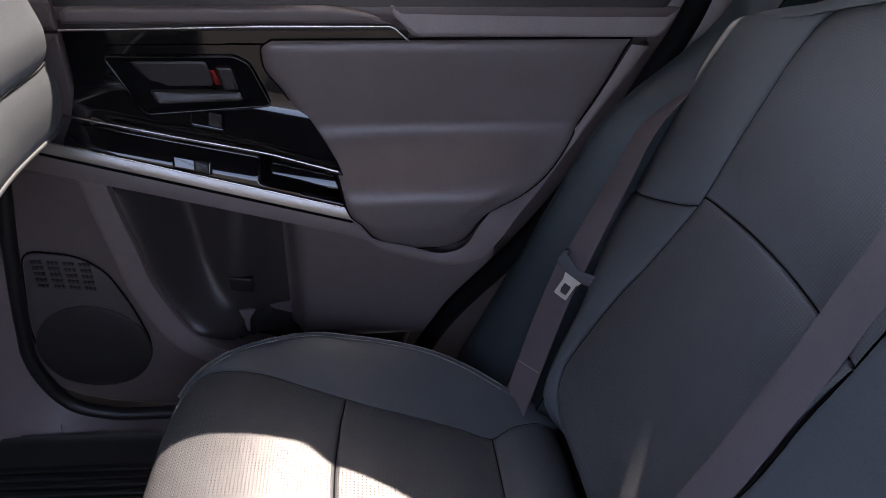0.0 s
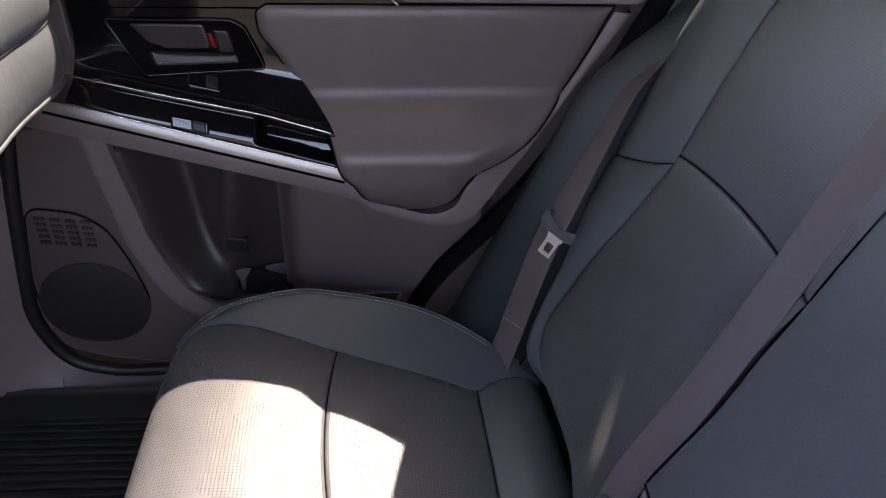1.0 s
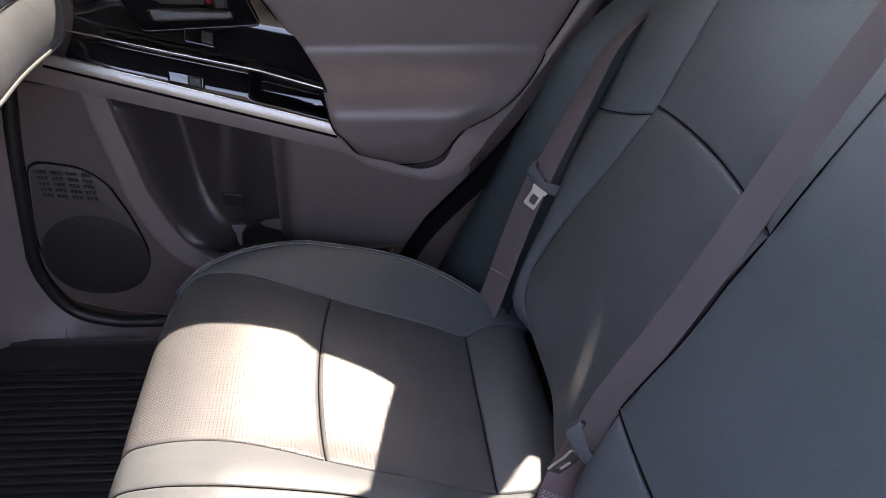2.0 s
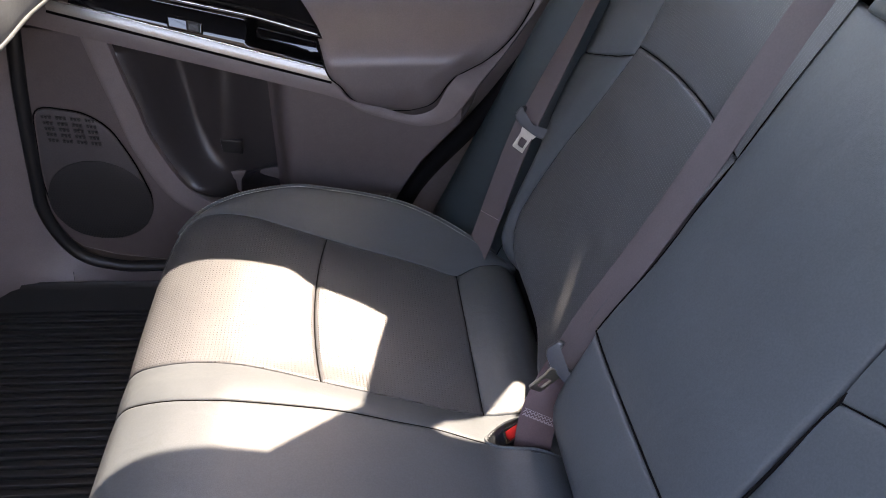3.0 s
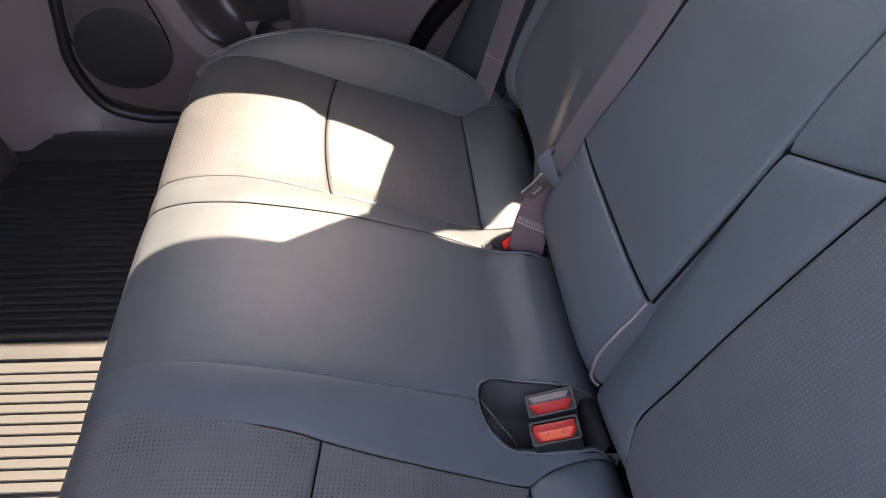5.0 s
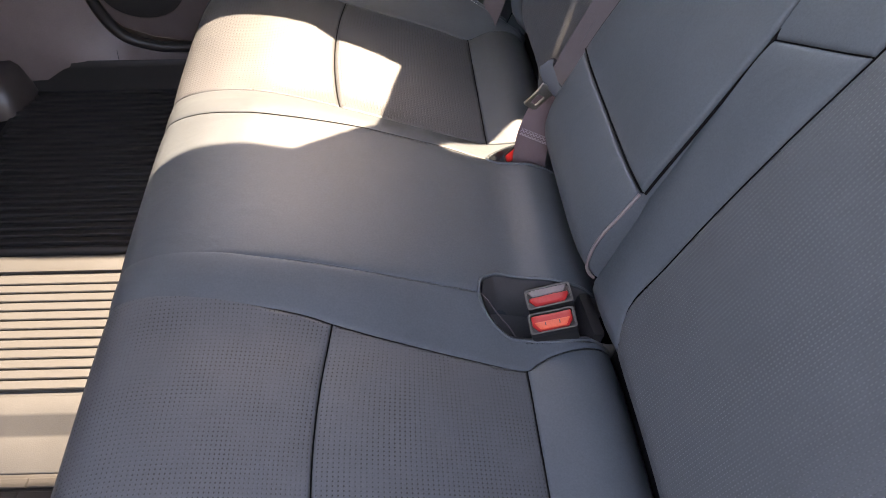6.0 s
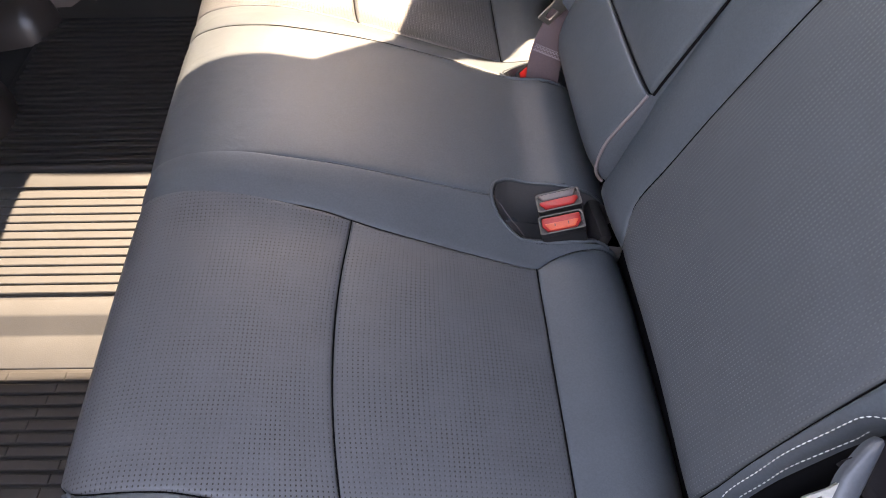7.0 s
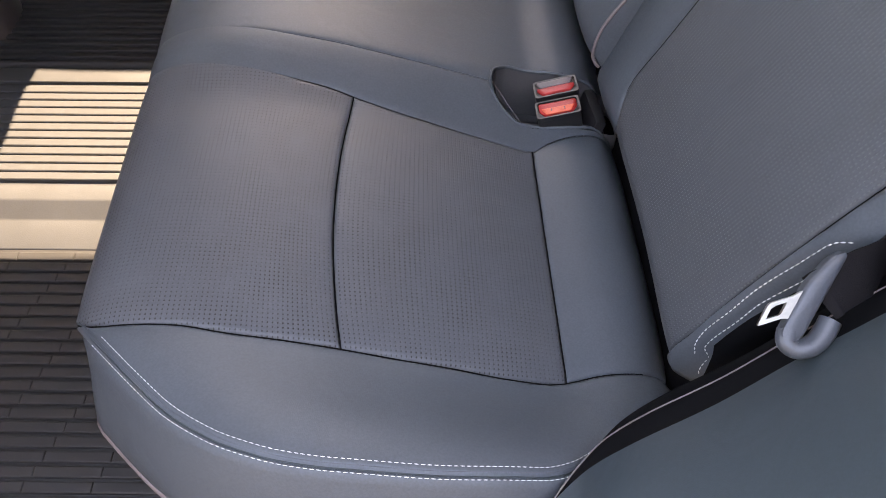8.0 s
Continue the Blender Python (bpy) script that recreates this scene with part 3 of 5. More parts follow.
def far_bolster(s, y):
    a, b = f_seam(s), f_out(s)
    p = far_back(s - 0.38 * max(0.0, y - a) * min(1.0, s / 0.15), y)
    t = max(0.0, (y - a) / max(0.02, b - a))
    p.x += -0.010 * math.sin(min(1.0, t) * math.pi) + (0.012 + 0.034 * smooth((p.z - 0.68) / 0.08)) * max(0, t - 0.6) ** 2 / 0.16
    return p


panel("lower_insert", far_back, 0.0, s_of(0.640), f_in, f_seam, PERF_BACK, back_far, "perforated leather insert", rims=(0, 1, 0, 1), groove=0.008)
panel("upper_insert", far_back, s_of(0.640), S_TOP, f_in, f_seam, PERF_BACK, back_far, "perforated leather insert", rims=(1, 0, 0, 1), groove=0.008)
panel("lower_bolster", far_bolster, 0.0, s_of(0.627), f_seam, f_out, LEATHER, back_far, rims=(0, 1, 1, 0), groove=0.006)
panel("upper_bolster", far_bolster, s_of(0.627), S_TOP, f_seam, f_out, LEATHER, back_far, rims=(1, 0, 1, 0), groove=0.006)


seam(far_back, f_seam, 0.02, S_TOP, back_far, 0.003)
cross_seam(far_back, s_of(0.640), (lambda s: f_in(s) + 0.012), f_seam, back_far, 0.003)
cross_seam(far_bolster, s_of(0.627), f_seam, f_out, back_far, 0.003)


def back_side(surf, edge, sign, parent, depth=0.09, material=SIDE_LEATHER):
    """The side of a backrest, behind its bolster."""
    ss = np.linspace(0, S_TOP, 40)
    verts = []
    prof = [(0, 0), (0.006, 0.004), (0.010, 0.014), (0.010, 0.035), (0.004, depth)]
    for s in ss:
        p = surf(float(s), edge(float(s)))
        for o, b in prof:
            verts.append(p + Vector((b, sign * o, -b * 0.45)))
    return mesh_ob("side_panel", verts, grid_faces(len(ss), len(prof), sign < 0), material, parent)


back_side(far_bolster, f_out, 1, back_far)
tube("edge_piping", [far_bolster(s_of(float(z)), f_out(s_of(float(z)))) + Vector((-0.0012, 0.0, 0.0)) for z in np.linspace(0.265, 0.53, 40)], 0.0013, PLASTIC_GREY, back_far, "thin grey piping")

near_back = back_surface(-0.38, 0.2, 0.010)
back_near = thing("rear_backrest", "dark blue-grey leather backrest with perforated insert and pale stitching", "car seat", "rear backrests")
n_in = by_z([0.2, 0.30, 0.377, 0.424, 0.508, 0.581, 0.648, 0.7, 1.0], [-0.145, -0.139, -0.122, -0.116, -0.1055, -0.0955, -0.0885, -0.088, -0.088])
n_seam_in = by_z([0.2, 0.255, 0.281, 0.295, 0.323, 0.367, 0.45, 0.545, 0.60, 0.8, 1.0], [-0.240, -0.236, -0.2295, -0.213, -0.206, -0.2075, -0.2055, -0.205, -0.206, -0.215, -0.22])
n_seam = by_z([0.2, 0.29, 0.354, 0.5, 0.7, 1.0], [-0.555, -0.558, -0.553, -0.549, -0.56, -0.57])
n_out = by_z([0.2, 0.262, 0.276, 0.298, 0.316, 0.353, 0.411, 0.44, 0.47, 0.6, 1.0], [-0.583, -0.5853, -0.5815, -0.5748, -0.5728, -0.5702, -0.5700, -0.573, -0.588, -0.605, -0.61])


def near_bolster(s, y):
    p = near_back(s, y)
    a, b = -n_seam(s), -n_out(s)
    t = max(0.0, (-y - a) / max(0.02, b - a))
    p.x += -0.006 * math.sin(min(1.0, t) * math.pi) + 0.030 * t * t
    return p


panel("insert", near_back, 0.0, S_TOP, n_seam, n_seam_in, PERF_BACK, back_near, "perforated leather insert", rims=(0, 0, 1, 1), groove=0.008)
S_CROSS = 0.3997


def near_tilted(s, y):
    """The near face with its cross seam rising towards the outer side."""
    return near_back(s - 0.47 * (y + 0.0872) * math.exp(-((s - S_CROSS) / 0.15) ** 2), y)


panel("lower_bolster", near_tilted, 0.0, S_CROSS, n_seam_in, n_in, LEATHER, back_near, rims=(0, 1, 1, 0), groove=0.005)
panel("upper_bolster", near_tilted, S_CROSS, S_TOP, n_seam_in, n_in, LEATHER, back_near, rims=(1, 0, 1, 0), groove=0.005)
panel("outer_bolster", near_bolster, 0.0, S_TOP, n_out, n_seam, LEATHER, back_near, rims=(0, 0, 0, 1), groove=0.006)
# black instead of leather: the shade of the gaps put into both sides
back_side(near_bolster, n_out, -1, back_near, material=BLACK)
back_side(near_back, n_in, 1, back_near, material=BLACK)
seam(near_back, n_seam, 0.03, S_TOP, back_near, 0.003)
seam(near_back, n_seam_in, 0.03, S_TOP, back_near, 0.003)
cross_seam(near_tilted, S_CROSS, n_seam_in, n_in, back_near, 0.003)
for row, z0, z1 in ((curve_table([0.264, 0.284, 0.30, 0.335, 0.37, 0.399, 0.434, 0.447, 0.454], [-0.5841, -0.578, -0.573, -0.570, -0.568, -0.5685, -0.5695, -0.572, -0.576]), 0.264, 0.453),
                    (curve_table([0.286, 0.302, 0.322, 0.352, 0.388, 0.417, 0.445, 0.457, 0.468], [-0.5733, -0.569, -0.5655, -0.5635, -0.5615, -0.562, -0.5636, -0.567, -0.576]), 0.286, 0.466)):
    stitches("stitching", [near_bolster(s_of(z), row(z)) + Vector((-0.0022, -0.0012, 0.001)) for z in np.linspace(z0, z1, 50)], THREAD, back_near, r=0.0006, label="pale double stitching")
seam(near_bolster, by_z([0.275, 0.293, 0.312, 0.343, 0.379, 0.408, 0.44, 0.458], [-0.5785, -0.5735, -0.569, -0.567, -0.565, -0.565, -0.5665, -0.573]), s_of(0.275), s_of(0.456), back_near, 0.0004, 0.0010)

# ---------------------------------------------------------------- fold-down centre armrest
arm = thing("centre_armrest", "folded-up dark blue-grey leather centre armrest between the backrests", "armrest")
A_LO = curve_table([0.0, 0.042, 0.085, 0.125, 0.163, 0.20, 0.2375, 0.2735, 0.31, 0.465], [-0.117, -0.1143, -0.1096, -0.1035, -0.0978, -0.0932, -0.0889, -0.0864, -0.0855, -0.085])
A_HI = curve_table([0, 0.1, 0.15, 0.20, 0.29, 0.39, 0.465], [0.190, 0.193, 0.200, 0.210, 0.2145, 0.221, 0.223])
R_HI = curve_table([0.0, 0.05, 0.09, 0.12, 0.14], [0.136, 0.145, 0.158, 0.175, 0.189])
R_LO = curve_table([0.0, 0.045, 0.071, 0.1045, 0.14], [-0.137, -0.1344, -0.1308, -0.1266, -0.117])


def arm_face(s, y):
    z = 0.402 + s * 0.912
    t = (y - 0.04) / 0.152
    return Vector((plane_x(z) - 0.007 - 0.022 * (1 - smooth(s / 0.25)) + 0.004 * t ** 4, y, z))


def arm_roll(s, y):
    q = s / 0.14
    a = smooth(q) * 0.3 + q * 0.7
    z = 0.262 + 0.14 * a
    x = plane_x(0.402) - 0.029 - 0.052 + 0.052 * a - 0.022 * math.sin(a * math.pi) + 0.035 * max(0, 1 - q * 3) ** 2
    t = (y - 0.04) / 0.152
    return Vector((x + 0.004 * t ** 4, y, z))


panel("face_panel", arm_face, 0.0, 0.465, A_LO, A_HI, LEATHER, arm, groove=0.007, pillow=0.004)
panel("end_roll", arm_roll, 0.0, 0.14, R_LO, R_HI, LEATHER, arm, groove=0.006, pillow=0.003)
for sgn, y_of in ((-1, A_LO), (1, A_HI)):
    verts = []
    pts = [arm_roll(q, R_LO(float(q)) if sgn < 0 else R_HI(float(q))) for q in np.linspace(0, 0.14, 12)] + [arm_face(q, y_of(q)) for q in np.linspace(0.003, 0.465, 24)]
    for p in pts:
        for o, b in ((0, 0.004), (0.003, 0.010), (0.003, 0.03), (0.0, 0.08)):
            verts.append(p + Vector((b, sgn * o, -b * 0.45)))
    mesh_ob("side_panel", verts, grid_faces(len(pts), 4, sgn < 0), LEATHER, arm)

tube("edge_piping", [arm_roll(float(q), R_LO(float(q))) + Vector((-0.0005, -0.002, 0.0)) for q in np.linspace(0.02, 0.139, 20)], 0.0022, PLASTIC_GREY, arm, "pale worn edge")

# black tubes put the shade of the surrounding gaps along the armrest's edges
cross_seam(arm_face, 0.001, A_LO, A_HI, arm, 0.001, 0.0014)
for y_of, off in ((A_LO, -0.003), (A_HI, 0.003)):
    tube("joint", [arm_face(float(q), y_of(float(q)) + off) + Vector((0.005, 0, 0)) for q in np.linspace(0.0, 0.46, 30)], 0.0018, BLACK, arm)

# upper centre backrest above the armrest
upper = thing("centre_backrest", "dark leather upper centre of the rear backrest", "car seat")
panel("face_panel", lambda s, y: Vector((plane_x(0.826 + s * 0.912) - 0.012, y, 0.826 + s * 0.912)), 0.0, 0.16, A_LO, A_HI, LEATHER, upper, groove=0.008)
# added black block behind the backrests, stops light leaking through
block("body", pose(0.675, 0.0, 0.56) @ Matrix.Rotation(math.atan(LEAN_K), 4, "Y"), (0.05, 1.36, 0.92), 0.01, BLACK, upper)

# added block, black so that the gap behind the cushion reads as shade
gap_block = block("seat_pan", pose(0.50, 0.0, 0.07), (0.30, 1.20, 0.13), 0.01, BLACK)
tagged(gap_block, "black block added to darken the gap behind the cushion", "car seat frame")

# ---------------------------------------------------------------- side fillers beside the backrest


def filler(sign, label):
    ob_zs = np.linspace(-0.02, 1.0, 36)
    fs = [0.0, 0.0] + [0.02, 0.05] + list(np.linspace(0.1, 1, 15))
    fs[1] = 0.004
    verts = []
    for z in ob_zs:
        inner = float(np.interp(z, [0, 0.2, 0.45, 0.6, 0.75, 1.0], [0.61, 0.605, 0.632, 0.68, 0.70, 0.68]))
        outer = float(np.interp(z, [0, 0.3, 0.6, 1.0], [0.80, 0.81, 0.815, 0.80]))
        for f in fs:
            y = inner + (outer - inner) * f
            adv = 0.090 * (1 - smooth((z - 0.64) / 0.20))
            x = plane_x(z) + 0.016 - adv * smooth((f - 0.22) * 1.35) - 0.010 * math.sin(f * math.pi) + (0.05 if f == 0 else 0.0)
            verts.append(Vector((x, sign * y, z)))
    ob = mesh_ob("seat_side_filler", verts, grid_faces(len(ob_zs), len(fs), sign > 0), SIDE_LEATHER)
    tube("edge_trim", [verts[k * len(fs) + 1] for k in range(len(ob_zs))], 0.0012, BLACK, ob)
    return tagged(ob, label, "car trim", "seat side fillers")


filler(1, "dark leather-covered filler between backrest and far door")


def near_filler(label):
    """The padded filler at the open door: a raised rim against the seat, the face swelling out from it."""
    rim = catmull([(0.235, -0.80, 0.22), (0.262, -0.765, 0.262), (0.283, -0.735, 0.285), (0.305, -0.707, 0.297), (0.327, -0.684, 0.302), (0.352, -0.664, 0.307),
                   (0.384, -0.655, 0.339), (0.4395, -0.640, 0.370), (0.492, -0.625, 0.416), (0.532, -0.620, 0.472), (0.60, -0.62, 0.60), (0.76, -0.62, 0.95)], 6)
    foot = catmull([(0.18, -0.835, -0.02), (0.195, -0.835, 0.04), (0.22, -0.835, 0.10), (0.25, -0.835, 0.16), (0.285, -0.835, 0.22), (0.32, -0.835, 0.27),
                    (0.365, -0.835, 0.335), (0.41, -0.835, 0.41), (0.45, -0.83, 0.48), (0.48, -0.83, 0.54), (0.56, -0.82, 0.70), (0.68, -0.80, 0.97)], 6)
    ts = [0.0, 0.015, 0.04, 0.08, 0.13, 0.19, 0.26, 0.34, 0.43, 0.53, 0.64, 0.76, 0.88, 1.0]
    verts = []
    for p, q in zip(rim, foot):
        for t in ts:
            verts.append(p.lerp(q, t) + Vector((-0.80, -0.20, 0.50)) * (0.036 * (1 - (1 - min(1.0, t * 1.6)) ** 3) - 0.01 * t * t))
    n_t = len(ts)
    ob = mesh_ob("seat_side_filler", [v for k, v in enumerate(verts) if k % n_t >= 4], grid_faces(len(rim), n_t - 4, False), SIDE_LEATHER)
    # shade beside the rim, put in as a black band of the face
    mesh_ob("rubber_edge", [v for k, v in enumerate(verts) if k % n_t <= 4], grid_faces(len(rim), 5, False), BLACK, ob, "black band putting shade beside the rim")
    # wall behind the rim; the gap's shade is put into its black colour
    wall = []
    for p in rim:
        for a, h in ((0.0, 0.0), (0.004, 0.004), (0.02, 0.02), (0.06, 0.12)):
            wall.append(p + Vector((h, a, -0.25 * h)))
    mesh_ob("inner_wall", wall, grid_faces(len(rim), 4, True), BLACK, ob, "inner wall, black for the shade behind the rim")
    tube("edge_trim", [p + Vector((-0.001, 0, 0.001)) for p in rim], 0.0007, PLASTIC, ob, "thin grey edge trim")
    return tagged(ob, label, "car trim", "seat side fillers")


near_filler("dark blue-grey leather-covered filler beside the backrest")

# ---------------------------------------------------------------- far rear door (closed)
Y_WALL = 0.875


def chrome_z(x):
    """Height of the lower bright strip along the door."""
    return 0.545 - 0.292 * x


def lay(yf):
    """Lays a 2D outline (x, z) on the door: h metres towards the cabin."""
    return lambda a, b, h: Vector((a, yf(a, b) - h, b))


door = thing("rear_door", "closed black rear car door with gloss panel, bright strips and leather pad", "car door", kind="structure")
door.name = "door_1"

d_left = lerp_table([0.03, 0.05, 0.08, 0.13, 0.22, 0.45, 0.9], [-0.28, -0.36, -0.42, -0.45, -0.465, -0.47, -0.49])
d_right = lerp_table([0.03, 0.2, 0.3, 0.4, 0.53, 0.6, 0.72, 0.83, 0.9], [0.20, 0.26, 0.32, 0.41, 0.50, 0.54, 0.61, 0.665, 0.69])


EDGE = catmull([(-0.259, 0.580), (-0.2535, 0.543), (-0.246, 0.50), (-0.234, 0.44), (-0.221, 0.371), (-0.180, 0.275), (-0.129, 0.227), (-0.06, 0.205)], 6)
edge_x = lerp_table([0.06, 0.16] + [q[1] for q in EDGE[::-1]], [0.10, 0.05] + [q[0] for q in EDGE[::-1]])
lip_z = lerp_table([-0.38, -0.2, 0.0, 0.14, 0.19, 0.25, 0.31, 0.36], [0.594, 0.546, 0.490, 0.449, 0.424, 0.402, 0.390, 0.403])


def wall_y(x, z):
    """The door's inner wall below and behind the padded parts."""
    y = Y_WALL
    if z > 0.80:
        y += 0.25 * (z - 0.80) * 0.3
    low = smooth((lip_z(x) + 0.03 - z) / 0.05)
    if low > 0 and z < 0.6:
        xe = edge_x(z)
        if x < xe - 0.004:
            return y + 0.012 * low
        # flank behind the front panel, a rounded swell, a groove, then the broad rear panel
        h = 0.018 - 0.085 * (1 - smooth((x - xe) / 0.085))
        h -= 0.040 * math.exp(-((x + 0.095 - 0.10 * (z - 0.33)) / 0.052) ** 2)
        h -= 0.062 * smooth((x - 0.000 - 0.04 * (0.4 - z)) / 0.045)
        h += 0.07 * smooth((0.262 - z - 0.10 * max(0.0, x)) / 0.06) * smooth((x + 0.20) / 0.05)
        y += low * h
    return y


zs = [0.03 + 0.81 * k / 150 for k in range(151)]
fs = [k / 180 for k in range(181)]
verts = []
for z in zs:
    a, b = d_left(z), d_right(z)
    for f in fs:
        x = a + (b - a) * f
        y = wall_y(x, z)
        rim = min((x - a), (b - x)) / 0.02
        if rim < 1:
            y += 0.03 * (1 - rim) ** 2
        verts.append(Vector((x, y, z)))
# dark plastic, with part of the hollow's shade put into its colour
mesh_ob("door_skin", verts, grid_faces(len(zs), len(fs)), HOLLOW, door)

# the broad rear panel of the lower door, its front and lower edges rolled back
verts = []
bx = [0.0, 0.005, 0.01, 0.015, 0.02, 0.027, 0.035, 0.045, 0.06, 0.08] + [0.08 + 0.02 * k for k in range(1, 16)]
bz = [0.185 + 0.01 * k for k in range(31)]
for z in bz:
    for x in bx:
        xx = min(x, d_right(z) - 0.02)
        roll = 0.05 * (1 - smooth((x - 0.0) / 0.05)) ** 2 + 0.05 * (1 - smooth((z - 0.185) / 0.05)) ** 2
        verts.append(Vector((xx, Y_WALL - 0.052 + roll, z)))
mesh_ob("rear_panel", verts, grid_faces(len(bz), len(bx)), PLASTIC, door)

# upper soft strip, with a bright line under it
strip_top = curve_table([-0.29, -0.275, -0.15, 0.09, 0.15, 0.18, 0.20], [0.812, 0.822, 0.824, 0.824, 0.817, 0.806, 0.797])
verts = []
sx = [-0.29, -0.287, -0.282, -0.275] + [-0.26 + 0.02 * k for k in range(22)] + [0.17, 0.18, 0.19, 0.20]
for x in sx:
    for k in range(13):
        t = k / 12
        z = 0.7965 + (strip_top(x) - 0.7965) * t
        y = Y_WALL - 0.002 - 0.009 * min(1.0, (x + 0.2905) / 0.008) * (1 - abs(2 * t - 1) ** 5)
        verts.append(Vector((x, y, z)))
mesh_ob("soft_strip", verts, grid_faces(len(sx), 13, True), PAD, door)
tube("bright_strip", [Vector((x, Y_WALL - 0.008, z)) for x, z in ((-0.295, 0.788), (-0.15, 0.791), (0.0, 0.7935), (0.198, 0.7935), (0.206, 0.790), (0.226, 0.772))],
     0.0022, CHROME, door, "bright metal strip")
plate("upper_trim", rounded([(0.170, 0.868), (0.695, 0.868), (0.675, 0.82), (0.638, 0.774), (0.235, 0.776), (0.20, 0.812)], 0.012), lay(lambda x, z: Y_WALL - 0.004 + 0.5 * max(0.0, z - 0.80)), 0.012, 0.006, UPPER_TRIM, door, inner=())
plate("upper_trim", rounded([(-0.52, 0.868), (0.164, 0.868), (0.19, 0.815), (0.15, 0.829), (-0.52, 0.831)], 0.006), lay(lambda x, z: Y_WALL - 0.002 + 0.5 * max(0.0, z - 0.80)), 0.012, 0.003, UPPER_TRIM, door, inner=())


plate("front_trim", rounded([(-0.50, 0.784), (-0.297, 0.784), (-0.297, 0.66), (-0.330, 0.60), (-0.50, 0.60)], 0.003, 2), lay(lambda x, z: Y_WALL - 0.006), 0.012, 0.003, PLASTIC_GREY, door, inner=())
plate("front_trim", rounded([(-0.50, 0.832), (-0.297, 0.832), (-0.297, 0.788), (-0.50, 0.788)], 0.003, 2), lay(lambda x, z: Y_WALL - 0.006), 0.012, 0.003, PLASTIC_GREY, door, inner=())


# gloss black panel: an upright part that turns into a sloping shelf down to the lower bright strip
def gloss_point(x, f):
    """f from 0 (top) to 1 (lower bright strip)."""
    top, low = 0.786, chrome_z(x)
    z = top + (low - top) * f
    k = (z - low) / (top - low)
    y = Y_WALL - 0.004 - 0.078 * smooth(1 - k / 0.62) ** 1.3
    return Vector((x, y, z))


shelf_line = lerp_table([-0.3, -0.15, 0.0, 0.1], [0.040, 0.049, 0.059, 0.0585])


def gloss_right(z):
    return float(np.interp(z, [0.50, 0.53, 0.568, 0.60, 0.637, 0.70, 0.728, 0.75, 0.79], [0.136, 0.128, 0.114, 0.090, 0.062, 0.028, 0.010, 0.006, 0.008]))


fz = [k / 120 for k in range(121)]
gx = [k / 150 for k in range(151)]
verts = []
for f in fz:
    for g in gx:
        x0 = -0.292 - 0.30 * max(0.0, 0.66 - (0.786 - 0.16 * f))
        x = x0 + g * (0.13 - x0)
        p = gloss_point(x, f)
        xr = gloss_right(p.z) if p.z < 0.765 else 0.226
        x = x0 + g * (xr - x0)
        p = gloss_point(x, f)
        # the hand pull hollow and the two ridges across the shelf
        h = 0.0
        mid = chrome_z(x) + shelf_line(x)
        h += 0.010 * math.exp(-((p.z - mid) / 0.006) ** 2) * smooth((x + 0.27) / 0.05)
        if x > -0.02:
            h -= 0.028 * smooth((x + 0.02) / 0.02) * smooth((mid - 0.006 - p.z) / 0.008) * smooth((p.z - chrome_z(x) - 0.010) / 0.008)
        p.y -= h
        verts.append(p)
mesh_ob("gloss_panel", verts, grid_faces(len(fz), len(gx), True), GLOSS, door, "gloss black panel")
tube("bright_strip", [gloss_point(x, 1.0 - shelf_line(x) / (0.786 - chrome_z(x))) + Vector((0, -0.012, 0.002)) for x in np.linspace(-0.30, 0.108, 14)], 0.0019, CHROME, door, "bright metal strip")


def strip_mesh(name, xs, f_top, f_low, material, parent, label="", n=6, bulge=0.004):
    verts = []
    for x in xs:
        a, b = f_top(x), f_low(x)
        for k in range(n + 1):
            t = k / n
            p = a.lerp(b, t)
            p.y -= bulge * math.sin(t * math.pi)
            verts.append(p)
    return mesh_ob(name, verts, grid_faces(len(xs), n + 1), material, parent, label)


xs = list(np.linspace(-0.335, 0.128, 40))
strip_mesh("bright_strip", xs, lambda x: Vector((x, 0.793, chrome_z(x) + 0.004)), lambda x: Vector((x, 0.787, chrome_z(x) - 0.014)), SATIN, door, "satin metal strip", bulge=0.001)
tube("bright_line", [Vector((x, 0.790, chrome_z(x) + 0.005)) for x in xs], 0.0016, CHROME, door, "bright metal edge")

tube("strip_joint", [Vector((x, 0.7855, chrome_z(x) - 0.0165)) for x in xs], 0.0022, BLACK, door)

# dark lip under the bright strip, running on below and behind the pad
lip_top = [(-0.38, 0.643), (-0.2, 0.590), (0.0, 0.531), (0.126, 0.493), (0.162, 0.455), (0.22, 0.437), (0.280, 0.420), (0.322, 0.434), (0.346, 0.476),
           (0.372, 0.501), (0.420, 0.522), (0.474, 0.561), (0.535, 0.651), (0.592, 0.764)]
lip_low = [(-0.38, 0.594), (-0.2, 0.546), (0.0, 0.490), (0.14, 0.449), (0.19, 0.424), (0.25, 0.402), (0.308, 0.390), (0.362, 0.403), (0.395, 0.440),
           (0.425, 0.478), (0.470, 0.525), (0.527, 0.605), (0.584, 0.695), (0.628, 0.763)]
lt = catmull([(a, b, 0) for a, b in lip_top], 6)
ll = catmull([(a, b, 0) for a, b in lip_low], 6)
verts = []
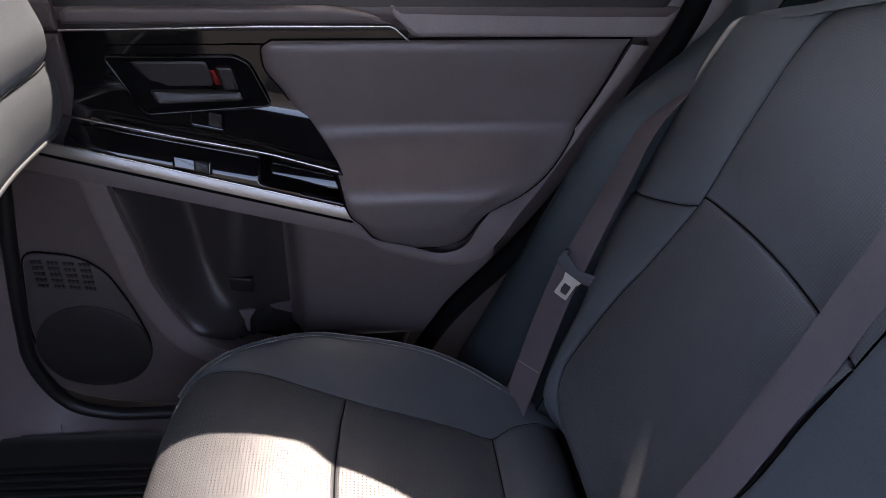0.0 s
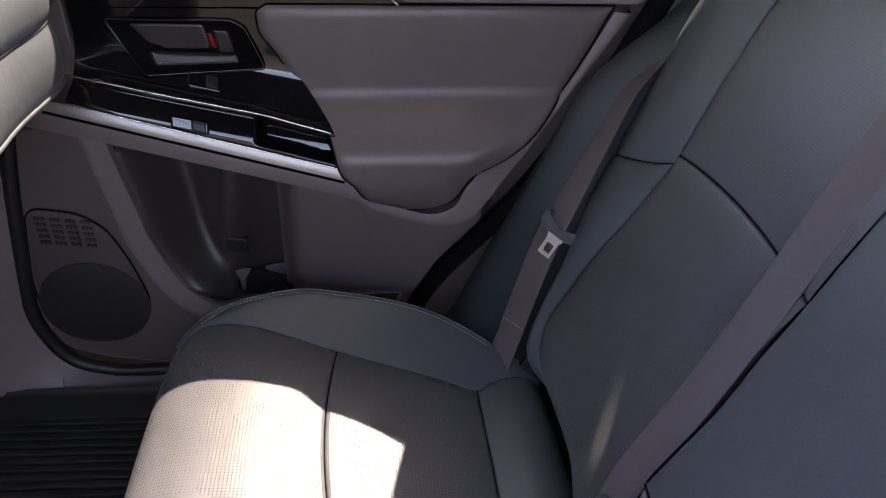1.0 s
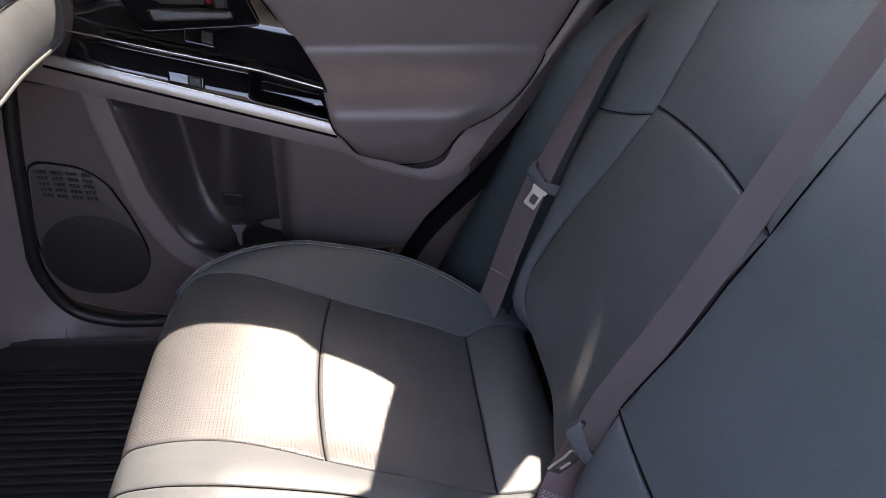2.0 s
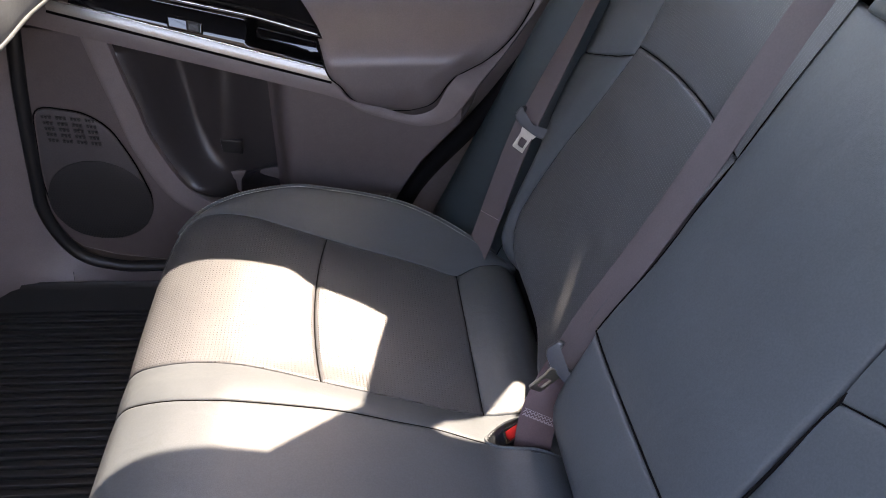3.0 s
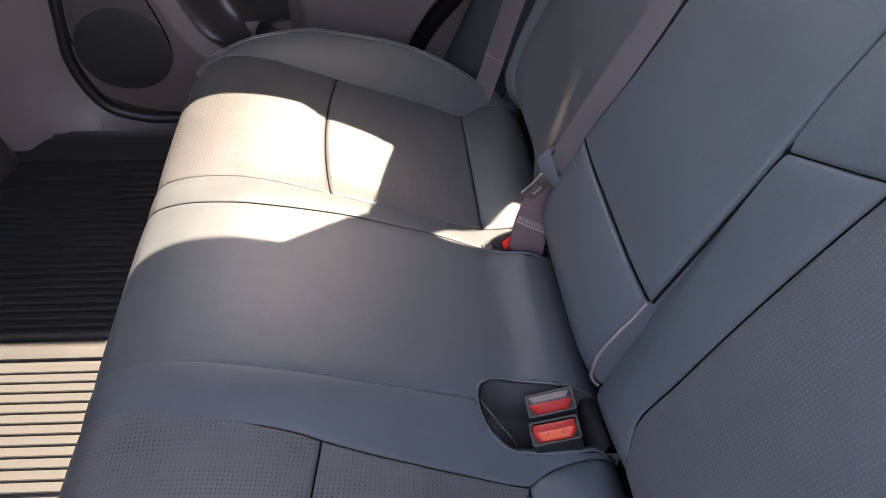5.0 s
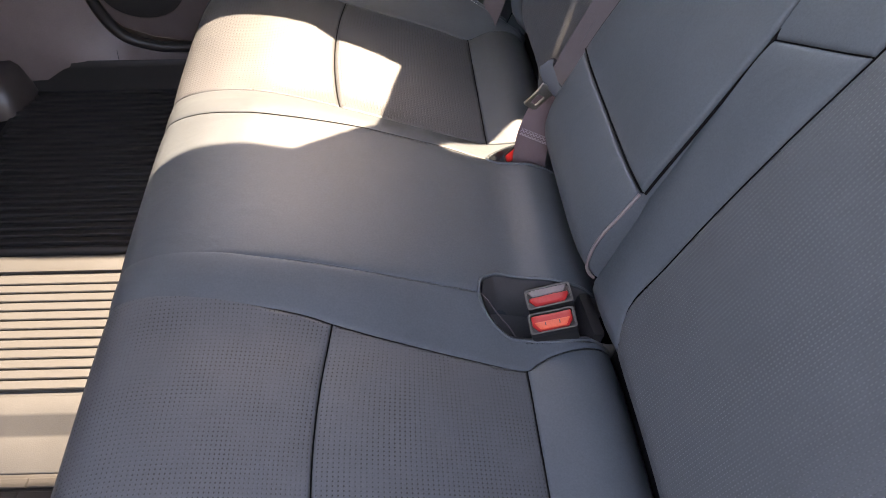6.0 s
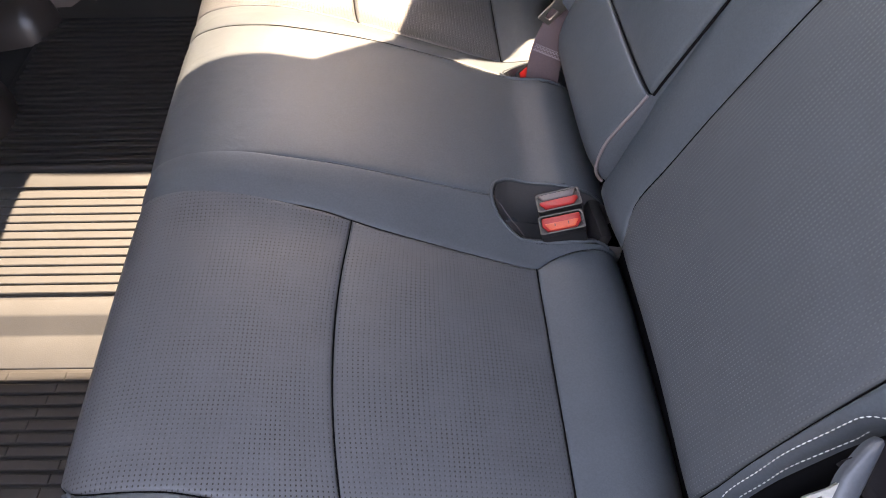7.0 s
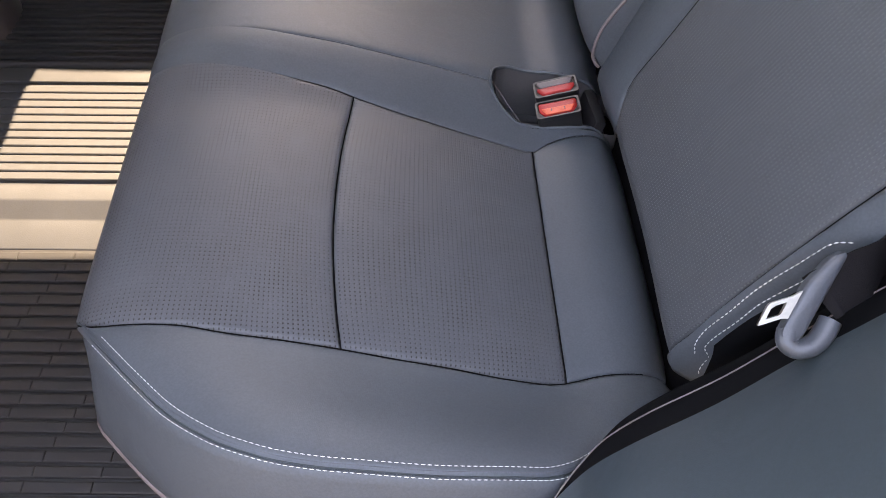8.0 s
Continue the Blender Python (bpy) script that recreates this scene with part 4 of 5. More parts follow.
for i, (p, q) in enumerate(zip(lt, ll)):
    u = i / (len(lt) - 1)
    yy = 0.786 + 0.074 * smooth((u - 0.62) / 0.26)
    for k in range(9):
        t = k / 8
        x, z = p[0] + (q[0] - p[0]) * t, p[1] + (q[1] - p[1]) * t
        back = 0.05 * max(0, t - 0.75) ** 2 / 0.0625 + 0.004 * (1 - t) ** 4
        verts.append(Vector((x, yy + back - 0.0015 * math.sin(t * math.pi), z)))
mesh_ob("armrest_lip", verts, grid_faces(len(lt), 9), PLASTIC_GREY, door)

# leather pad with the armrest bulge
pad_y = lambda z: 0.867 - 0.084 * smooth((0.636 - z) / 0.116) + 0.020 * smooth((0.482 - z) / 0.068)
pad_l = curve_table([0.42, 0.45, 0.484, 0.50, 0.517, 0.548, 0.574, 0.597, 0.644, 0.688, 0.735, 0.758, 0.772], [0.235, 0.168, 0.143, 0.126, 0.119, 0.111, 0.101, 0.078, 0.049, 0.025, -0.003, -0.004, 0.014])
pad_r = curve_table([0.42, 0.428, 0.437, 0.455, 0.475, 0.492, 0.505, 0.521, 0.56, 0.60, 0.651, 0.70, 0.764, 0.772], [0.262, 0.295, 0.318, 0.332, 0.344, 0.360, 0.384, 0.416, 0.470, 0.505, 0.535, 0.56, 0.589, 0.594])
zz = edge_spaced(0.422, 0.772, 0.004)
ff = edge_spaced(0.0, 1.0, 0.03, fine=(0, 0.006, 0.015, 0.03, 0.05))
verts = []
for z in zz:
    a, b = pad_l(z), pad_r(z)
    for f in ff:
        x = a + (b - a) * f
        d = min(f * (b - a), (1 - f) * (b - a), z - 0.422, 0.772 - z)
        fade = smooth((f - 0.72) / 0.28)
        y = pad_y(z) * (1 - 0.55 * fade) + 0.55 * fade * max(pad_y(z), 0.80 + 0.06 * smooth((z - 0.45) / 0.2)) + 0.008 * math.exp(-d / 0.006)
        verts.append(Vector((x, y - 0.003, z)))
mesh_ob("leather_pad", verts, grid_faces(len(zz), len(ff)), PAD, door, "dark leather door pad with armrest bulge")
rim_line = [(pad_l(z), z) for z in zz] + [(pad_r(z), z) for z in reversed(zz)]
tube("pad_joint", [Vector((x, pad_y(z) * (0.45 if x > 0.25 else 1.0) + (0.55 * max(pad_y(z), 0.80 + 0.06 * smooth((z - 0.45) / 0.2)) if x > 0.25 else 0.0) + 0.005, z)) for x, z in rim_line + rim_line[:1]], 0.0022, BLACK, door)
block("window_sill", Matrix.Translation((0.1, 0.905, 0.811)), (1.5, 0.062, 0.020), 0.004, PLASTIC, door)
# inner handle in its recess
hx = lay(lambda x, z: gloss_point(x, (0.786 - z) / (0.786 - chrome_z(x))).y - 0.001)
recess = rounded([(-0.240, 0.748), (-0.045, 0.747), (-0.024, 0.735), (0.004, 0.668), (-0.185, 0.664), (-0.205, 0.685)], 0.008)
bm = bmesh.new()
inner = inset_poly(recess, 0.006)
rings = [(recess, 0.001), (inset_poly(recess, 0.002), 0.004), (inset_poly(recess, 0.004), 0.004), (inner, 0.0016), (inset_poly(recess, 0.012), 0.0012)]
vv = [[bm.verts.new(hx(q.x, q.y, h)) for q in r] for r, h in rings]
for r0, r1 in zip(vv, vv[1:]):
    for i in range(len(r0)):
        bm.faces.new((r0[i], r0[(i + 1) % len(r0)], r1[(i + 1) % len(r0)], r1[i]))
bm.faces.new(vv[-1])
hand = bm_ob("handle_recess", bm, BLACK, door)
tube("recess_rim", [hx(q.x, q.y, 0.003) for q in recess + recess[:1]], 0.0024, GLOSS, hand)
plate("lever", rounded([(-0.205, 0.742), (-0.088, 0.741), (-0.080, 0.700), (-0.172, 0.698)], 0.008), hx, 0.012, 0.004, PLASTIC_DARK, hand, inner=(), rise=0.004)
plate("pull_edge", rounded([(-0.180, 0.697), (-0.04, 0.694), (-0.036, 0.678), (-0.168, 0.677)], 0.006), hx, 0.012, 0.005, PLASTIC_DARK, hand, inner=(), rise=0.011)
plate("lock_flag", rounded([(-0.086, 0.726), (-0.077, 0.726), (-0.070, 0.702), (-0.079, 0.702)], 0.002), hx, 0.012, 0.002, RED, hand, "red lock flag", inner=(), rise=0.004)
plate("lock_lever", rounded([(-0.074, 0.734), (-0.050, 0.733), (-0.042, 0.697), (-0.066, 0.697)], 0.004), hx, 0.012, 0.003, PLASTIC_DARK, hand, inner=(), rise=0.013)


# window switches on the shelf


def switch(x, z, w, d):
    """A gloss switch base with its rocker, set square on the sloping shelf."""
    a = gloss_point(x, (0.786 - z) / (0.786 - chrome_z(x)))
    e = gloss_point(x, (0.786 - z + 0.012) / (0.786 - chrome_z(x)))
    down = (e - a).normalized()
    along = Vector((1, 0, -0.25)).normalized()
    out = along.cross(down).normalized()
    if out.y > 0:
        out = -out
    place = lambda u, v, h: a + along * u + down * v + out * (h + 0.004)
    base = plate("window_switch", rounded([(-w, -d), (w, -d), (w, d), (-w, d)], 0.004), place, 0.02, 0.003, GLOSS, door, inner=())
    plate("switch_rocker", rounded([(0.1 * w, -0.8 * d), (0.86 * w, -0.8 * d), (0.86 * w, 0.8 * d), (0.1 * w, 0.8 * d)], 0.003), place, 0.01, 0.003, SEAL, base, inner=(), rise=0.008)


switch(-0.096, 0.650, 0.026, 0.014)
switch(-0.118, 0.597, 0.030, 0.011)

# lower front panel with the loudspeaker
Y_LOW = 0.800
low = lay(lambda x, z: Y_LOW + 0.03 * smooth((0.18 - z) / 0.12))
right_edge = EDGE
poly = [(q[0], q[1]) for q in right_edge] + [(0.05, 0.16), (0.05, 0.06), (-0.25, 0.062), (-0.355, 0.085), (-0.415, 0.12), (-0.445, 0.17), (-0.452, 0.212), (-0.447, 0.304), (-0.42, 0.46), (-0.405, 0.60)]
lower = plate("lower_panel", poly, low, 0.06, 0.006, PLASTIC, door, inner=())
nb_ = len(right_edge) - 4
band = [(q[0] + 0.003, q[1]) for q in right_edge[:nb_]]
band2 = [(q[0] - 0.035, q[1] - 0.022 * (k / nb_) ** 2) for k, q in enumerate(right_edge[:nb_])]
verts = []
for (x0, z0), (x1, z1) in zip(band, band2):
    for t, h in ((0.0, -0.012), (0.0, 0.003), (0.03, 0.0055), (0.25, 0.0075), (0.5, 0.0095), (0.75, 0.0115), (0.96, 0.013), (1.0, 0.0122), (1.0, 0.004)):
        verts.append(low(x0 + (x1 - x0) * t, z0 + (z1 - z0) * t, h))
# lighter plastic than the panel: the light on this facet put into its colour
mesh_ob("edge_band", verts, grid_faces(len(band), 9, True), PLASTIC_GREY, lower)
GRILLE = mat("loudspeaker panel plastic", (0.068, 0.059, 0.060), 0.5, bump=0.4, bump_scale=500, scale=30)
GRILLE_MESH = mat("loudspeaker mesh", (0.022, 0.020, 0.0205), 0.6, bump=0.6, bump_scale=450, scale=60)
inset = rounded([(-0.413, 0.452), (-0.328, 0.436), (-0.290, 0.404), (-0.262, 0.331), (-0.242, 0.239), (-0.285, 0.175), (-0.386, 0.158), (-0.438, 0.205), (-0.440, 0.298)], 0.03)
plate("speaker_panel", inset, low, 0.01, 0.0085, GRILLE, lower)
tube("inset_groove", [low(q.x, q.y, 0.0062) for q in inset_poly(inset, -0.0012) + inset_poly(inset, -0.0012)[:1]], 0.0014, BLACK, lower)
c = Vector((-0.343, 0.243))
circle = [Vector((c.x + 0.098 * math.cos(2 * math.pi * k / 48), c.y + 0.094 * math.sin(2 * math.pi * k / 48))) for k in range(48)]
plate("speaker_grille", circle, lambda a, b, h: low(a, b, h + 0.008), 0.004, 0.003, GRILLE_MESH, lower, "round black loudspeaker grille", dome=0.005)
bm = bmesh.new()
for i in range(-17, 18):
    for j in range(-17, 18):
        x, z = c.x + i * 0.0056 + (0.0028 if j % 2 else 0), c.y + j * 0.0052
        if math.hypot(x - c.x, z - c.y) < 0.091:
            d2 = 1 - (math.hypot(x - c.x, z - c.y) / 0.097) ** 2
            p = low(x, z, 0.0115 + 0.005 * d2)
            bmesh.ops.create_circle(bm, cap_ends=True, segments=6, radius=0.0017, matrix=Matrix.Translation(p) @ Matrix.Rotation(radians(90), 4, "X"))
tagged(bm_ob("grille_dots", bm, SEAL, lower, flat=True), kind="stuff")
bm = bmesh.new()
for r in range(5):
    for k in range(16):
        if k % 4 == 3:
            continue
        p = low(-0.400 + k * 0.0062 + 0.0, 0.432 - r * 0.012 - k * 0.0008, 0.0095)
        box_bm(bm, Matrix.Translation(p), (0.0042, 0.003, 0.006))
tagged(bm_ob("grille_slots", bm, PLASTIC_DARK, lower, flat=True), kind="stuff")

# the hollow before the bin: a small clip and its mark
plate("clip_mark", rounded([(-0.105, 0.345), (-0.062, 0.338), (-0.063, 0.308), (-0.104, 0.314)], 0.004), lay(lambda x, z: wall_y(-0.083, 0.326) - 0.002), 0.02, 0.0025, SEAL, door)
plate("pull_tab", [(-0.100, 0.268), (-0.064, 0.266), (-0.076, 0.245), (-0.080, 0.205), (-0.086, 0.205), (-0.088, 0.246)], lay(lambda x, z: wall_y(-0.083, 0.30) - 0.002), 0.006, 0.002, PLASTIC_GREY, door)
# seal round the door opening and the pillar and sill trims in front of it
seal_line = catmull([(-0.385, 0.795, 0.66), (-0.42, 0.792, 0.50), (-0.449, 0.79, 0.304), (-0.455, 0.79, 0.215), (-0.422, 0.79, 0.122), (-0.358, 0.79, 0.086), (-0.25, 0.79, 0.076), (0.2, 0.79, 0.075)], 8)
tagged(tube("door_seal", seal_line, 0.013, SEAL, None), "black rubber seal round the lower door opening", "door seal", kind="structure")
rear_seal = catmull([(0.24, 0.845, 0.13), (0.305, 0.83, 0.26), (0.43, 0.825, 0.41), (0.545, 0.825, 0.58), (0.625, 0.83, 0.73), (0.665, 0.84, 0.80), (0.69, 0.85, 0.86)], 8)
tagged(tube("door_seal", rear_seal, 0.019, BLACK, None), "black rubber seal along the rear door edge", "door seal", kind="structure")


def pillar_trim():
    """The grey trim at the foot of the rear pillar, between the door seal and the seat's filler."""
    a = catmull([(0.600, 0.850, 0.655), (0.640, 0.850, 0.735), (0.660, 0.855, 0.795), (0.672, 0.860, 0.86)], 6)
    b = catmull([(0.612, 0.838, 0.660), (0.662, 0.832, 0.728), (0.705, 0.830, 0.785), (0.770, 0.825, 0.845)], 6)
    verts = []
    for p, q in zip(a, b):
        for k in range(7):
            t = k / 6
            verts.append(p.lerp(q, t) + Vector((-0.010, -0.004, 0.004)) * math.sin(t * math.pi))
    return tagged(mesh_ob("pillar_trim", verts, grid_faces(len(a), 7), PLASTIC_GREY), "grey plastic trim at the foot of the rear pillar", "car trim", kind="structure")


pillar_trim()


def sill_trim():
    """Grey plastic trim: pillar foot and sill in one sweep, ending at the seal."""
    pts = catmull([(-0.40, 0.66), (-0.435, 0.50), (-0.463, 0.304), (-0.468, 0.215), (-0.434, 0.112), (-0.362, 0.074), (-0.25, 0.062), (0.2, 0.060)], 8)
    out = catmull([(-0.80, 0.66), (-0.80, 0.50), (-0.80, 0.304), (-0.80, 0.06), (-0.56, 0.030), (-0.42, 0.030), (-0.25, 0.030), (0.2, 0.030)], 8)
    verts = []
    for p, q in zip(pts, out):
        for k in range(7):
            t = k / 6
            y = 0.795 - 0.045 * math.sin(min(1, t * 1.6) * math.pi / 2)
            verts.append(Vector((p[0] + (q[0] - p[0]) * t, y, p[1] + (q[1] - p[1]) * t)))
    ob = mesh_ob("sill_trim", verts, grid_faces(len(pts), 7), PLASTIC_GREY)
    tube("joint", [(-0.424, 0.7525, 0.098), (-0.428, 0.7475, 0.06), (-0.43, 0.747, 0.03)], 0.0006, SEAL, ob)
    return tagged(ob, "grey grained plastic sill and pillar trim", "car trim", kind="structure")


sill_trim()

# ---------------------------------------------------------------- floor and rubber mats
floor = block("floor", Matrix.Translation((-0.35, 0, -0.055)), (1.5, 1.66, 0.05), 0.002, CARPET)
tagged(floor, "dark carpeted car floor under rubber mats", "floor", kind="structure")


def ribbed_mat(label, x0, x1, y0, y1, pitch, top, duty, rim, breaks=False, group="floor mats", rubber=RUBBER, band=0.0):
    """A rubber mat: a base with a raised border, and every rib a bar of its own."""
    ob = thing("floor_mat", label, "floor mat", group)
    block("mat_base", Matrix.Translation(((x0 + x1) / 2, (y0 + y1) / 2, -0.004)), (x1 - x0, y1 - y0, 0.006), 0.002, rubber, ob)
    n = int((y1 - y0 - 2 * rim - band) / pitch)
    start = (y0 + y1 - band) / 2 - n * pitch / 2
    if band:
        block("plain_band", Matrix.Translation(((x0 + x1) / 2, y1 - band / 2, 0.001)), (x1 - x0 - 0.03, band, top), 0.002, rubber, ob)
    w = pitch * duty
    L = x1 - x0 - 0.03
    prof = [(-w / 2, 0.0), (-w / 2 + 0.0008, top * 0.86), (-w / 2 + 0.0022, top), (w / 2 - 0.0022, top), (w / 2 - 0.0008, top * 0.86), (w / 2, 0.0)]

    def rib_mesh(length, end=0.3):
        verts, faces = [], []
        for x, sc in ((-length / 2, end), (-length / 2 + 0.0012, 1), (length / 2 - 0.0012, 1), (length / 2, end)):
            verts += [(x, a, b * sc) for a, b in prof]
        for i in range(3):
            for k in range(5):
                faces.append((i * 6 + k, (i + 1) * 6 + k, (i + 1) * 6 + k + 1, i * 6 + k + 1))
        me = bpy.data.meshes.new("rib")
        me.from_pydata(verts, [], faces)
        me.materials.append(rubber)
        return me
    if not breaks:
        me = rib_mesh(L)
        for k in range(n):
            r = new("rib", me)
            r.parent = ob
            r.location = ((x0 + x1) / 2, start + (k + 0.5) * pitch, -0.002)
    else:
        seg = 0.09
        me = rib_mesh(seg - 0.0004, 0.7)
        for k in range(n):
            off = (k * 0.0074) % seg - 0.06
            for j in range(int(L / seg) + 1):
                r = new("rib", me)
                r.parent = ob
                r.location = (x0 + 0.03 + off + (j + 0.4) * seg, start + (k + 0.5) * pitch, -0.002)
    return ob


far_mat = ribbed_mat("black ribbed rubber foot mat beside the far sill", -0.70, -0.08, 0.219, 0.752, 0.0190, 0.008, 0.70, 0.012)
verts = []
for x in np.linspace(-0.72, -0.08, 20):
    for y, z in ((0.730, 0.0), (0.733, 0.008), (0.736, 0.03), (0.738, 0.056), (0.740, 0.070), (0.744, 0.074), (0.748, 0.06)):
        verts.append((x, y, z))
mesh_ob("raised_border", verts, grid_faces(20, 7), RUBBER, far_mat)
verts = []
for x in np.linspace(-0.72, -0.08, 20):
    for y, z in ((0.232, 0.0), (0.229, 0.008), (0.226, 0.0105), (0.221, 0.010), (0.216, 0.004), (0.215, -0.004)):
        verts.append((x, y, z))
mesh_ob("raised_border", verts, grid_faces(20, 6, True), RUBBER, far_mat)
tunnel_mat = ribbed_mat("ribbed rubber mat over the centre of the floor, in sunlight", -0.66, -0.08, -0.088, 0.209, 0.0196, 0.008, 0.90, 0.004, rubber=RUBBER_SUN, band=0.038)
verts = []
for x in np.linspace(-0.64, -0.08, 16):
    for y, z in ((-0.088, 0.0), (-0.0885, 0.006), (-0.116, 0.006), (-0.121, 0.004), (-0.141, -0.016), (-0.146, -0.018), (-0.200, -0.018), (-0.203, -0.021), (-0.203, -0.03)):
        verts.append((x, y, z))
mesh_ob("stepped_border", verts, grid_faces(16, 9, True), RUBBER_SUN, tunnel_mat)
near_mat = ribbed_mat("black rubber foot mat with broken ribs", -0.70, 0.0, -0.80, -0.203, 0.0202, 0.0065, 0.80, 0.004, True)
near_mat.location.z = -0.018

for m_ob in (far_mat, tunnel_mat, near_mat):
    m_ob.matrix_world = pose(-0.31, 0, m_ob.location.z, 0, 0, -2.6) @ pose(0.31, 0, 0)

# ---------------------------------------------------------------- belts and buckles


# near-black copy of the belt webbing: shade put into its colour
WEB_SHADE = mat("webbing darkened for shade", (0.008, 0.007, 0.0075), 0.8, spec=0.12, bump=0.4, bump_scale=1400, scale=60)
WEB_GRIP = mat("moulded grip", (0.052, 0.058, 0.066), 0.40, bump=0.15, bump_scale=700, scale=40)


def tongue(parent, m, foot=False, turn=0.0):
    """Latch tongue: grey moulded grip, a bar with two lugs round the webbing, and a steel plate with a slot. Local: x across, y towards the buckle, z out."""
    shape = rounded([(-0.039, -0.019), (-0.030, -0.021), (-0.0265, -0.004), (0.0265, -0.004), (0.030, -0.023), (0.039, -0.020), (0.041, 0.000),
                     (0.034, 0.007), (0.017, 0.012), (-0.017, 0.012), (-0.034, 0.007), (-0.041, 0.000)], 0.006, 4)
    if foot:
        loop = [m @ Vector(q) for q in ((-0.026, 0.006, -0.003), (-0.038, 0.001, -0.003), (-0.047, -0.010, -0.002), (-0.050, -0.019, 0.0), (-0.049, -0.028, 0.001), (-0.041, -0.033, 0.001), (-0.029, -0.034, 0.0))]
        tube("grip_loop", catmull(loop, 6), 0.0082, WEB_GRIP, parent, sides=14, flat_z=0.9)
        shape = rounded([(-0.040, -0.011), (0.036, -0.014), (0.042, -0.008), (0.040, 0.004), (0.020, 0.017), (-0.024, 0.018), (-0.035, 0.011)], 0.005, 4)
    plate("grip", shape, lambda a, b, h: m @ Vector((a, b, h)), 0.007, 0.0045, WEB_GRIP, parent, "grey moulded grip", dome=0.001)
    if foot:
        m = m @ pose(0, 0.006, 0) @ Matrix.Diagonal((0.82, 0.80, 1, 1))
    if turn:
        m = m @ pose(0.008, -0.002, 0, 0, turn, 0)
    bm = bmesh.new()
    outer = rounded([(-0.0165, 0.010), (0.0165, 0.010), (0.0125, 0.022), (0.0125, 0.052), (-0.0125, 0.052), (-0.0125, 0.022)], 0.003, 3)
    hole = rounded([(-0.0070, 0.027), (0.0, 0.027), (0.0070, 0.027), (0.0070, 0.045), (0.0, 0.0452), (-0.0070, 0.045)], 0.002, 3)
    hole = sorted(hole, key=lambda q: -math.atan2(q.y - 0.036, q.x))
    outer = sorted(outer, key=lambda q: -math.atan2(q.y - 0.036, q.x))
    lay4 = [[bm.verts.new(m @ Vector((q.x, q.y, h))) for q in r] for r, h in ((outer, 0.0018), (hole, 0.0018), (hole, -0.0018), (outer, -0.0018))]
    for r0, r1 in zip(lay4, lay4[1:] + lay4[:1]):
        n = len(r0)
        for i in range(n):
            bm.faces.new((r0[i], r0[(i + 1) % n], r1[(i + 1) % n], r1[i]))
    bm_ob("latch_plate", bm, STEEL, parent, "bright steel latch plate")


def frame_from(origin, y_dir, z_dir):
    y = Vector(y_dir).normalized()
    z = Vector(z_dir)
    z = (z - y * z.dot(y)).normalized()
    x = y.cross(z)
    m = Matrix((x, y, z)).transposed().to_4x4()
    m.translation = origin
    return m


far_belt = thing("seat_belt", "dark grey belt with latch tongue beside the far door", "seat belt", "seat belts")
fb = catmull([(0.385, 0.605, 0.205), (0.405, 0.625, 0.25), (0.43, 0.648, 0.32), (0.458, 0.668, 0.40), (0.482, 0.682, 0.46)], 6)
strap("lap_webbing", fb, Vector((0.55, -0.85, 0.0)), 0.052, 0.0016, WEB, far_belt)
fb2 = catmull([(0.482, 0.676, 0.462), (0.515, 0.692, 0.53), (0.552, 0.712, 0.60), (0.607, 0.742, 0.69), (0.715, 0.768, 0.78), (0.81, 0.74, 0.87)], 6)
strap("shoulder_webbing", fb2, [Vector((0.55 - 0.75 * i / len(fb2), -0.85 - 0.1 * i / len(fb2), 0.33 * i / len(fb2))) for i in range(len(fb2))], 0.047, 0.0016, WEB, far_belt)
tongue(far_belt, frame_from((0.486, 0.664, 0.455), (-0.46, -0.04, -0.88), (-0.50, -0.80, 0.45)) @ Matrix.Scale(0.98, 4))

mid_belt = thing("seat_belt", "dark grey centre seat belt fastened into its buckle across the backrest", "seat belt", "seat belts")
cb = catmull([(0.436, 0.180, 0.340), (0.451, 0.200, 0.358), (0.469, 0.215, 0.385), (0.498, 0.217, 0.449), (0.524, 0.222, 0.497), (0.551, 0.231, 0.544), (0.576, 0.239, 0.592),
              (0.599, 0.246, 0.638), (0.62, 0.253, 0.685), (0.64, 0.258, 0.729), (0.672, 0.266, 0.80), (0.74, 0.275, 0.95)], 6)
CB_ACROSS = Vector((0.28, -0.95, -0.03)).normalized()
strap("shoulder_webbing", cb, CB_ACROSS, 0.047, 0.0016, WEB, mid_belt)
cb2 = [p + CB_ACROSS * 0.011 + Vector((0.011, 0.0, -0.006)) for p in cb[11:]]
strap("return_webbing", cb2, CB_ACROSS, 0.045, 0.0016, WEB, mid_belt)
tongue(mid_belt, frame_from((0.436, 0.162, 0.357), (-0.715, 0.008, -0.825), (-0.20, -0.70, 0.55)) @ Matrix.Diagonal((1.0, 1.05, 1.0, 1)), turn=-48)
lp = catmull([(0.446, 0.196, 0.330), (0.432, 0.187, 0.308), (0.413, 0.168, 0.278), (0.405, 0.158, 0.251), (0.402, 0.149, 0.222), (0.402, 0.146, 0.17)], 6)
LP_ACROSS = Vector((0.90, -0.36, -0.24)).normalized()
strap("lap_webbing", lp, LP_ACROSS, 0.052, 0.0022, WEB_LAP, mid_belt, "red-brown lap webbing")
bm = bmesh.new()
